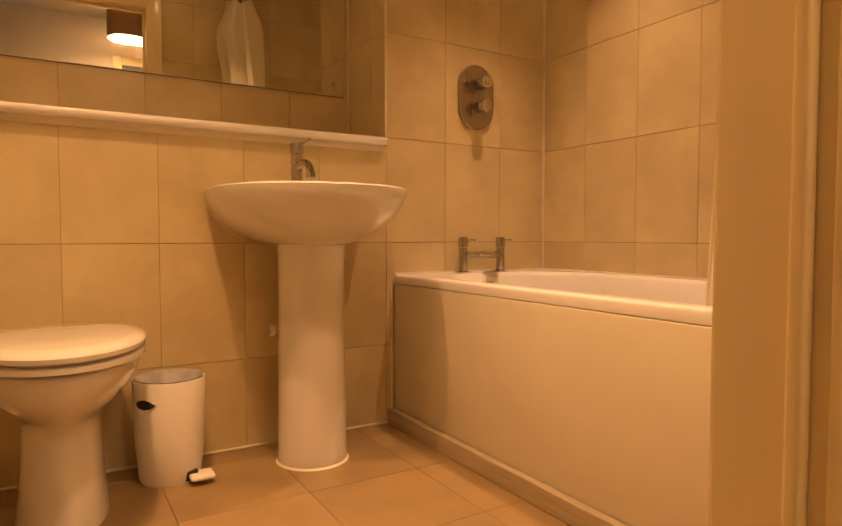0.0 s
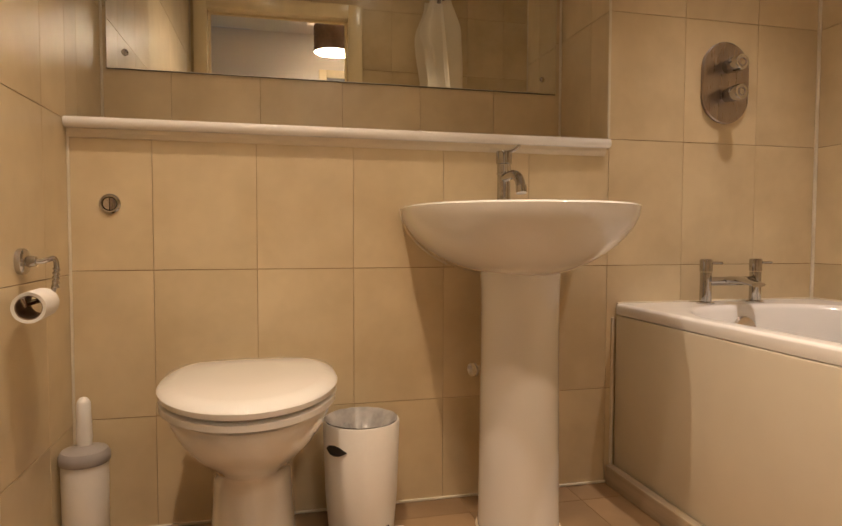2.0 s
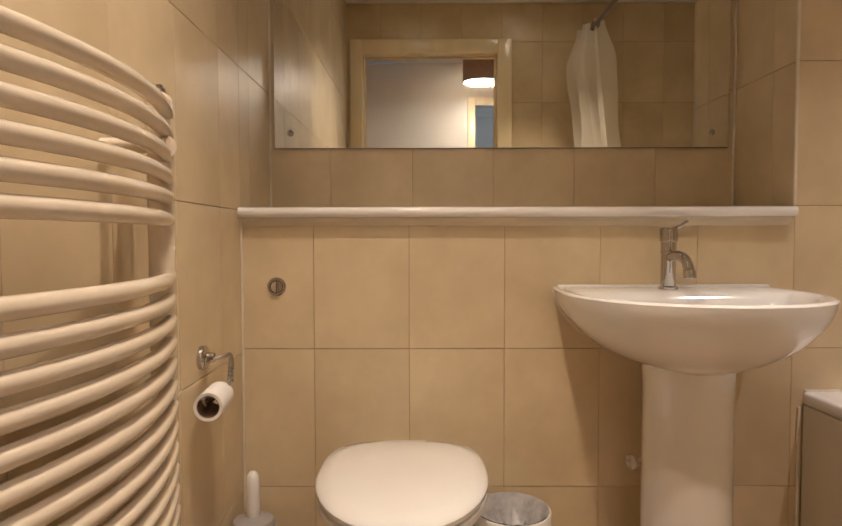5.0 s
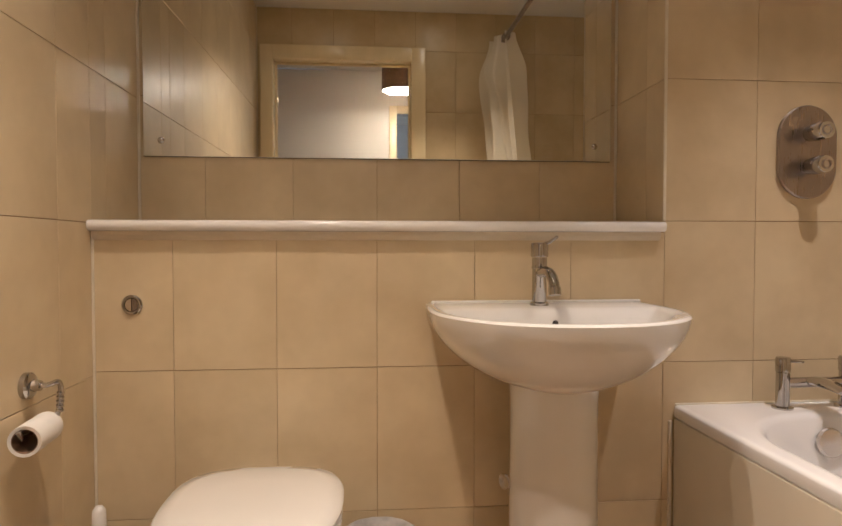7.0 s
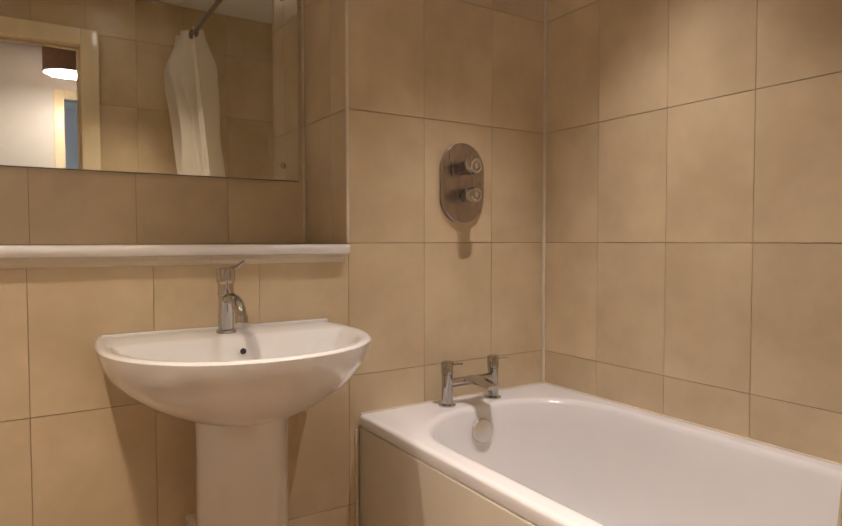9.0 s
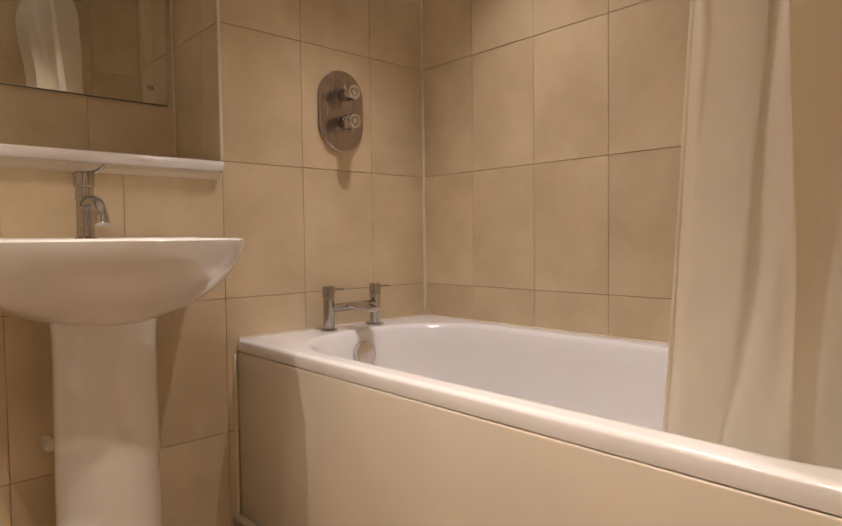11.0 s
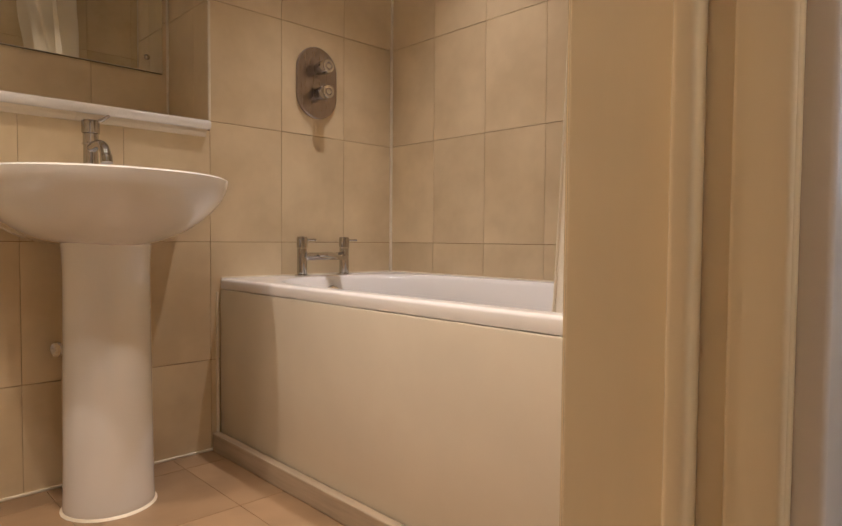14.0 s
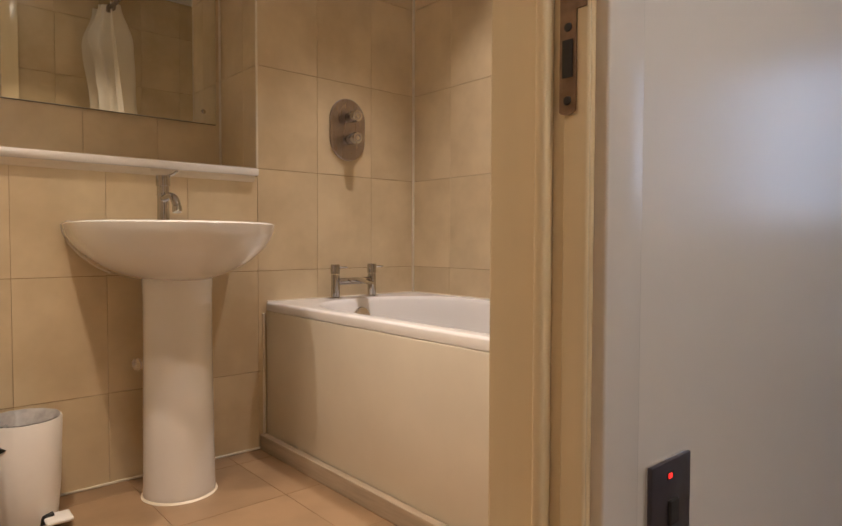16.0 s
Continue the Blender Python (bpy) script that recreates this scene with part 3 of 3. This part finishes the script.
for z in bars:
    if bar_mesh is None:
        pts = [(RX + 0.010 + 0.045 * (1 - (2 * i / 14 - 1) ** 2), RY0 + (RY1 - RY0) * i / 14, 0) for i in range(15)]
        ob = part("rail_bar", tube(pts, 0.0118, 16), TOWELRAIL, rail, smooth=True)
        bar_mesh = ob.data
    else:
        ob = new("rail_bar", bar_mesh)
        ob.parent = rail
    ob.location = (0, 0, z)

part("bracket_collar", tube([(RX + 0.022, RY0 - 0.035, 1.085), (RX + 0.028, RY0 - 0.048, 1.085)], [0.0165, 0.0165], 18), TOWELRAIL, rail, smooth=True)

paper = thing("toilet_roll_holder", "chrome toilet roll holder with scrolled arm", "roll holder")
part("wall_rose", turned([(0.026, 0), (0.026, 0.010), (0.022, 0.014), (0.012, 0.016), (0.010, 0.03)], (0, -0.300, 0.692), (0, 90, 0), 26), CHROME, paper, smooth=True)
ap = [(0.02, -0.300, 0.692), (0.040, -0.299, 0.692), (0.052, -0.297, 0.696)] + arc((0.056, -0.296, 0.698), (0.064, -0.292, 0.700), (0.063, -0.292, 0.676), 6) + arc((0.062, -0.292, 0.668), (0.058, -0.290, 0.625), (0.048, -0.300, 0.620), 6) + [(0.045, -0.31, 0.619), (0.040, -0.392, 0.617), (0.039, -0.397, 0.630)]
part("arm", tube(ap, 0.0052, 12), CHROME, paper, smooth=True)
for i in range(5):
    part("twist", turned([(0.0052, -0.003), (0.0075, 0.0), (0.0052, 0.003)], (0.0628 - 0.0006 * i, -0.292, 0.676 - 0.0085 * i), (20, 25, 0), 12), CHROME, paper, smooth=True)
roll = thing("toilet_roll", "nearly finished white toilet roll on its holder", "toilet roll")
m = pose(0.043, -0.345, 0.611, 90, 0, 5)
rw = [[m @ Vector((r * math.cos(a), r * math.sin(a), h)) for a in (2 * math.pi * i / 30 for i in range(30))] for r, h in ((0.0225, -0.049), (0.0285, -0.05), (0.029, -0.045), (0.029, 0.045), (0.0285, 0.05), (0.0225, 0.049))]
part("paper", loft(rw, False, False), PAPER, roll, smooth=True)
rc = [[m @ Vector((r * math.cos(a), r * math.sin(a), h)) for a in (2 * math.pi * i / 30 for i in range(30))] for r, h in ((0.0227, -0.0485), (0.0227, 0.0485), (0.0212, 0.0485), (0.0212, -0.0485))]
part("card_core", loft(rc + [rc[0]], False, False), CARD, roll, "brown card core", smooth=True)

# ---- bath ----
bath = thing("bath", "white acrylic bath with cream side panel", "bath")
B0, B1, BY0, BY1, BZ = 1.477, WALL_X - 0.001, -1.60, -0.001, 0.541


def rrect(x0, x1, y0, y1, r0, r1, z, k=12):
    """A rounded rectangle; r0: corner radius at the low y end, r1: at the high y end."""
    pts = []
    for cx, cy, r, a0 in ((x1 - r1, y1 - r1, r1, 0), (x0 + r1, y1 - r1, r1, 90), (x0 + r0, y0 + r0, r0, 180), (x1 - r0, y0 + r0, r0, 270)):
        for i in range(k):
            a = radians(a0 + 90 * i / (k - 1))
            pts.append((cx + r * math.cos(a), cy + r * math.sin(a), z))
    return pts


def inner(d, z, r, back=0.0):
    return rrect(B0 + 0.062 + d, B1 - 0.052 - d, BY0 + 0.06 + d, BY1 - 0.112 - d - back, r, r + 0.03, z)


part("tub", loft([rrect(B0 + 0.012, B1, BY0, BY1, 0.003, 0.003, 0.511), rrect(B0, B1, BY0, BY1, 0.003, 0.003, 0.510), rrect(B0, B1, BY0, BY1, 0.004, 0.004, 0.534), rrect(B0 + 0.003, B1, BY0, BY1, 0.006, 0.006, 0.539), rrect(B0 + 0.010, B1 - 0.001, BY0 + 0.001, BY1 - 0.001, 0.01, 0.01, 0.5415),
                  rrect(B0 + 0.020, B1 - 0.008, BY0 + 0.008, BY1 - 0.008, 0.012, 0.012, 0.5415), inner(-0.022, 0.5415, 0.23), inner(-0.012, 0.5412, 0.22), inner(-0.004, 0.538, 0.215), inner(0.004, 0.527, 0.21), inner(0.016, 0.47, 0.20), inner(0.035, 0.32, 0.18, 0.02), inner(0.05, 0.21, 0.16, 0.04), inner(0.08, 0.165, 0.12, 0.06), inner(0.14, 0.155, 0.06, 0.08)], False, True), ACRYLIC, bath, smooth=True)
part("bath_panel", box(B0 - 0.004, B0 + 0.014, BY0, -0.008, 0.002, 0.5075, 0.003), PANEL, bath, "cream bath panel", smooth=True)
part("plinth", box(B0 - 0.032, B0 - 0.006, BY0, -0.010, 0.0, 0.057, 0.003), PLINTH, bath, "pale plinth strip at the floor")
part("bath_overflow", turned([(0.001, 0.0), (0.036, 0.0), (0.037, 0.006), (0.033, 0.012), (0.004, 0.015)], (1.812, -0.135, 0.474), (80, 0, 0), 32), SATIN, bath, "round chrome overflow cover", smooth=True)

btap = thing("bath_filler_tap", "chrome two-post bath filler tap on the rim", "bath tap")
for x, s in ((1.742, 1), (1.918, 1)):
    y = -0.058
    part("tap_post", turned([(0.026, 0), (0.026, 0.005), (0.017, 0.008), (0.0165, 0.095)], (x, y, 0.541), seg=26), CHROME, btap, smooth=True)
    part("tap_head", turned([(0.0182, 0.097), (0.0182, 0.130), (0.016, 0.134), (0.003, 0.135)], (x, y, 0.541), seg=26), CHROME, btap, smooth=True)
    part("lever", tube([(x + 0.01, y, 0.664), (x + 0.03, y - 0.008, 0.664), (x + 0.048, y - 0.012, 0.664)], 0.0033), CHROME, btap, smooth=True)
part("bridge", tube([(1.742, -0.058, 0.608), (1.918, -0.058, 0.608)], 0.0135, 18), CHROME, btap, smooth=True)
part("spout", loft([[(1.83 + w * c, -0.058 - d, 0.611 + h * s + dz) for c, s in ((math.cos(a), math.sin(a)) for a in (2 * math.pi * i / 18 for i in range(18)))] for d, w, h, dz in ((0.0, 0.035, 0.012, 0), (0.035, 0.032, 0.011, 0.002), (0.075, 0.028, 0.009, 0.0), (0.11, 0.024, 0.006, -0.006))]), CHROME, btap, smooth=True)

# ---- shower valve ----
sv = thing("shower_valve", "oval brushed steel shower valve with two chrome knobs", "shower valve")
VX, VZ, VW, VH = 1.836, 1.214, 0.083, 0.124


def stadium(w, h, y, n=22):
    return [(VX + w * math.cos(a), y, VZ + (h - w) * (1 if math.sin(a) >= 0 else -1) + w * math.sin(a)) for a in (2 * math.pi * (i + 0.5) / (2 * n) for i in range(2 * n))]


part("face_plate", loft([stadium(VW - 0.001, VH - 0.001, -0.0005), stadium(VW, VH, -0.003), stadium(VW, VH, -0.009), stadium(VW - 0.003, VH - 0.003, -0.012)]), BRUSHED, sv, smooth=True)
for z in (1.262, 1.175):
    k = part("knob", turned([(0.021, 0), (0.021, 0.02), (0.0235, 0.022), (0.0235, 0.06), (0.021, 0.063), (0.0, 0.063)], (VX + 0.003, -0.011, z), (90, 0, 0), 26), CHROME, sv, smooth=True)
    part("knob_ring", turned([(0.013, 0), (0.013, 0.0025), (0.010, 0.0025), (0.010, 0)], (VX + 0.003, -0.0735, z), (90, 0, 0), 22), BRUSHED, k, smooth=True)
    part("knob_pin", tube([(VX + 0.003, -0.05, z + 0.004), (VX - 0.024, -0.048, z + 0.006)], 0.0045), CHROME, k, smooth=True)

# ---- shower curtain ----
RODX, RODZ = 1.46, 2.155
rod = thing("curtain_rod", "straight steel shower curtain rod over the bath edge", "curtain rod")
part("pole", tube([(RODX, DOOR_Y + 0.006, RODZ), (RODX, -0.006, RODZ)], 0.0125, 16), BRUSHED, rod, smooth=True)
for y, r in ((DOOR_Y, -90), (0.0, 90)):
    part("end_flange", turned([(0.03, 0), (0.03, 0.006), (0.018, 0.012), (0.016, 0.025)], (RODX, y, RODZ), (r, 0, 0), 24), BRUSHED, rod, smooth=True)
curtain = thing("shower_curtain", "white fabric shower curtain drawn back in folds", "shower curtain")
NU, NV = 150, 46
Y_LEAD, Y_TAIL = -1.342, -1.60


def ease(v, *keys):
    """A smooth value at v between (v, value) keys."""
    for (a, x), (b, y) in zip(keys, keys[1:]):
        if v <= b:
            t = max(0.0, (v - a) / (b - a))
            return x + (y - x) * t * t * (3 - 2 * t)
    return keys[-1][1]


def cloth(u, v):
    """u: 0 at the leading hem to 1 at the tail; v: 0 at the top to 1 at the foot."""
    z = RODZ + 0.035 - v * (RODZ + 0.035 - 0.40)
    fold = 2.5 * 2 * math.pi * u
    amp = ease(v, (0, 0.052), (0.13, 0.125), (0.45, 0.115), (0.9, 0.045), (1, 0.04))
    mid = ease(v, (0, RODX), (0.14, 1.472), (0.5, 1.50), (0.9, 1.615), (1, 1.625))
    swell = 0.8 * math.sin(fold - 1.3) + 0.17 * math.sin(2.3 * fold + 2 * v + 1) + 0.05 * math.sin(5.1 * fold + 3 * v)
    x = mid + amp * swell + 0.010 * math.sin(9 * v + 13 * u) + 0.004 * math.sin(31 * v + 40 * u)
    x -= 0.05 * math.exp(-((v - 0.12) / 0.05) ** 2) * math.exp(-((u - 0.5) / 0.16) ** 2)
    y = Y_LEAD + (Y_TAIL - Y_LEAD) * u + 0.018 * math.sin(fold) * min(1.0, u / 0.35) + 0.19 * v * (1 - u) + 0.006 * math.sin(5 * v + 9 * u)
    lead = math.exp(-(u / 0.09) ** 2)
    x += lead * (1.455 + 0.13 * v - x)
    return Vector((x, max(y, DOOR_Y + 0.012), z))


bm = bmesh.new()
grid = [[bm.verts.new(cloth(i / NU, j / NV)) for j in range(NV + 1)] for i in range(NU + 1)]
for i in range(NU):
    for j in range(NV):
        bm.faces.new((grid[i][j], grid[i + 1][j], grid[i + 1][j + 1], grid[i][j + 1]))
ob = part("curtain_cloth", bm, CURTAIN, curtain, smooth=True)
part("front_hem", tube([cloth(0, j / NV) for j in range(NV + 1)], 0.003, 8), CURTAIN, curtain, smooth=True)
part("foot_hem", tube([cloth(i / NU, 0.985) for i in range(NU + 1)], 0.0018, 6), CURTAIN, curtain, smooth=True)
for k in range(7):
    u = (k + 0.16) / 6.6
    p = cloth(u, 0.02)
    part("eyelet", turned([(0.021, -0.002), (0.024, 0.0), (0.021, 0.002), (0.016, 0.002), (0.0145, 0.0), (0.016, -0.002)], (RODX, p.y, RODZ), (90, 0, 18 * (-1) ** k), 22, cap0=False, cap1=False), BRUSHED, curtain, "steel eyelet", smooth=True)

# ---- ceiling and hall things ----
for lx, ly, share, hue, beam in DOWNLIGHTS:
    d = thing("downlight", "recessed ceiling downlight with chrome ring", "downlight", "ceiling downlights")
    part("ring", turned([(0.030, 0.0), (0.042, 0.0), (0.042, -0.003), (0.036, -0.006), (0.030, -0.004)], (lx, ly, CEILING), seg=28, cap0=False, cap1=False), CHROME, d, smooth=True)
    part("glass", turned([(0.001, 0.0), (0.030, 0.0)], (lx, ly, CEILING - 0.001), seg=28, cap0=False, cap1=False), DOWNGLASS, d)

pend = thing("pendant_light", "brown drum pendant lampshade with lit bulb in the hall", "pendant light")
PX, PY = 0.915, -2.45
part("shade", turned([(0.145, 0.0), (0.145, 0.19), (0.143, 0.19), (0.143, 0.0)], (PX, PY, 2.10), seg=48, cap0=False, cap1=False), SHADE, pend, "brown fabric drum shade", smooth=True)
part("shade_trim", turned([(0.146, 0.0), (0.146, 0.006), (0.142, 0.006), (0.142, 0.0)], (PX, PY, 2.0985), seg=48, cap0=False, cap1=False), SHADE, pend, smooth=True)
part("diffuser", turned([(0.001, 0.0), (0.141, 0.0), (0.141, 0.003)], (PX, PY, 2.106), seg=40, cap0=False, cap1=False), BULB, pend, "glowing white diffuser disc")
part("cord", tube([(PX, PY, 2.29), (PX, PY, CEILING)], 0.004, 8), PLASTIC, pend)
part("ceiling_rose", turned([(0.04, 0), (0.04, -0.012), (0.012, -0.025)], (PX, PY, CEILING + 0.002), seg=24), PLASTIC, pend, smooth=True)

leaf = thing("door_leaf", "brown wood veneer door standing wide open into the hall", "door")
part("leaf", box(-0.042, -0.002, -0.785, -0.010, 0.006, 2.045, 0.002), DOORWOOD, leaf)
for z in (0.25, 1.05, 1.85):
    part("hinge", tube([(0.003, -0.007, z - 0.04), (0.003, -0.007, z + 0.04)], 0.006), CHROME, leaf)
part("door_handle", tube([(-0.002, -0.725, 1.0), (0.04, -0.725, 1.0), (0.047, -0.715, 1.0), (0.047, -0.615, 1.0)], 0.009), CHROME, leaf, smooth=True)
leaf.matrix_world = pose(DOOR_L, HALL_Y - 0.012, 0, 0, 0, -13)

strike = thing("strike_plate", "tarnished steel latch strike plate in the door lining", "strike plate")
SX, SY = DOOR_R - 0.004, -1.7135
part("plate", loft([[(SX - k, SY + 0.0095 * math.copysign(min(1, abs(c) * 1.25), c), z) for c, z in ((math.cos(a), (0.9725 + 0.075 * (1 if math.sin(a) > 0 else -1) + 0.0095 * math.sin(a))) for a in (2 * math.pi * (i + 0.5) / 24 for i in range(24)))] for k in (-0.001, 0.0015)]), RUST, strike)
part("lip", box(SX - 0.0018, SX - 0.0002, SY - 0.021, SY - 0.008, 0.987, 1.06, 0.0006), RUST, strike)
part("latch_hole", box(SX - 0.0024, SX - 0.0012, SY - 0.006, SY + 0.006, 0.924, 0.960), DARK, strike)
part("latch_hole", box(SX - 0.0024, SX - 0.0012, SY - 0.007, SY + 0.006, 1.000, 1.040), DARK, strike)
for z in (0.902, 0.972):
    part("screw", turned([(0.0045, 0), (0.004, 0.001), (0.001, 0.0012)], (SX - 0.0015, SY, z), (0, -90, 0), 12), DARK, strike)

socket = thing("wall_switch", "dark grey steel switch plate with red neon", "wall switch")
part("plate", box(1.026, 1.114, HALL_Y - 0.009, HALL_Y - 0.0035, 0.441, 0.529, 0.002), SOCKETGREY, socket, smooth=True)
part("back_box", box(1.027, 1.113, HALL_Y - 0.0036, HALL_Y - 0.0003, 0.442, 0.528, 0.0008), SATIN, socket, "thin pale steel edge", smooth=True)
part("neon_recess", box(1.058, 1.072, HALL_Y - 0.0098, HALL_Y - 0.0088, 0.5085, 0.5165, 0.0003), DARK, socket)
part("neon", box(1.060, 1.067, HALL_Y - 0.0108, HALL_Y - 0.0095, 0.510, 0.5155, 0.0006), NEON, socket, "glowing red neon")
part("rocker", box(1.060, 1.080, HALL_Y - 0.013, HALL_Y - 0.0085, 0.458, 0.486, 0.002), DARK, socket)

# ---- tiles ----
TILES = {}


def tile_mesh(w, h, mat, depth=0.0035, bev=0.0009, gap=0.0018):
    key = (round(w, 4), round(h, 4), mat.name)
    if key not in TILES:
        x, z, b = w / 2 - gap * 0.3, h / 2 - gap / 2, bev
        ring = lambda i, y: [(-x + i, y, -z + i), (x - i, y, -z + i), (x - i, y, z - i), (-x + i, y, z - i)]
        bm = loft([ring(0, depth - 0.0005), ring(0, b * 0.8), ring(b * 0.35, b * 0.2), ring(b, 0)], True, True)
        me = bpy.data.meshes.new("tile")
        bmesh.ops.recalc_face_normals(bm, faces=bm.faces)
        bm.to_mesh(me); bm.free()
        me.materials.append(mat)
        TILES[key] = me
    return TILES[key]


wob = random.Random(11)


def tiled(parent, us, zs, place, mat=TILE, skip=()):
    """Tiles between the joints us and zs; place(u, z) gives the pose of a tile's middle, its face along local -y."""
    for u0, u1 in zip(us, us[1:]):
        for z0, z1 in zip(zs, zs[1:]):
            spans = [(u0, u1, z0, z1)]
            for a0, a1, b0, b1 in skip:
                out = []
                for s0, s1, t0, t1 in spans:
                    if s1 <= a0 or s0 >= a1 or t1 <= b0 or t0 >= b1:
                        out.append((s0, s1, t0, t1)); continue
                    if s0 < a0: out.append((s0, a0, t0, t1))
                    if s1 > a1: out.append((a1, s1, t0, t1))
                    m0, m1 = max(s0, a0), min(s1, a1)
                    if t0 < b0: out.append((m0, m1, t0, b0))
                    if t1 > b1: out.append((m0, m1, b1, t1))
                spans = out
            for s0, s1, t0, t1 in spans:
                if s1 - s0 < 0.008 or t1 - t0 < 0.008:
                    continue
                ob = new("tile", tile_mesh(s1 - s0, t1 - t0, mat))
                ob.parent = parent
                ob.matrix_basis = place((s0 + s1) / 2, (t0 + t1) / 2) @ pose(0, 0, 0, wob.uniform(-0.06, 0.06), 0, wob.uniform(-0.06, 0.06))


ROWZ = [0.0, 0.287, 0.656, 1.0295, 1.402, 1.775, 2.147, CEILING]
tiled(wall_basin, [0.0, 0.19, 0.44, 0.69, 0.94, 1.193, 1.446], [0.0, 0.287, 0.656, 1.0], lambda u, z: pose(u, 0, z))
tiled(wall_bath_end, [1.446, 1.698, 1.958, WALL_X], ROWZ, lambda u, z: pose(u, 0, z))
tiled(wall_recess, [0.0, 0.19, 0.445, 0.696, 0.948, 1.20, 1.444], [1.027] + ROWZ[4:], lambda u, z: pose(u, 0.315, z))
tiled(wall_bath_end, [0.002, 0.11, 0.315], [1.027] + ROWZ[4:], lambda u, z: pose(1.444, u, z, 0, 0, -90))
ROWL = [0.0] + [z - 0.009 for z in ROWZ[1:-1]] + [CEILING]
tiled(wall_left, [DOOR_Y, -1.41, -1.16, -0.91, -0.66, -0.41, -0.16, 0.0], ROWL, lambda u, z: pose(0, u, z, 0, 0, 90))
tiled(wall_left, [0.0, 0.09, 0.315], [1.027] + ROWL[4:], lambda u, z: pose(0, u, z, 0, 0, 90))
tiled(wall_right, [DOOR_Y, -1.463, -1.217, -0.97, -0.722, -0.478, -0.235, 0.0], ROWZ, lambda u, z: pose(WALL_X, u, z, 0, 0, -90), skip=[(-2, 1, 0, 0.5)])
tiled(wall_door, [0.0, 0.21, 0.46, 0.71, 0.96, 1.21, 1.46, 1.71, 1.96, WALL_X], ROWZ, lambda u, z: pose(u, DOOR_Y, z, 0, 0, 180), skip=[(DOOR_L - 0.03, DOOR_R + 0.03, 0, DOOR_H + 0.03)])
tiled(floor, [0.0, 0.33, 0.66, 0.99, 1.32, 1.50], [-1.66, -1.42, -1.09, -0.76, -0.43, -0.10, 0.0], lambda u, y: pose(u, y, 0, -90, 0, 0), FLOORTILE)
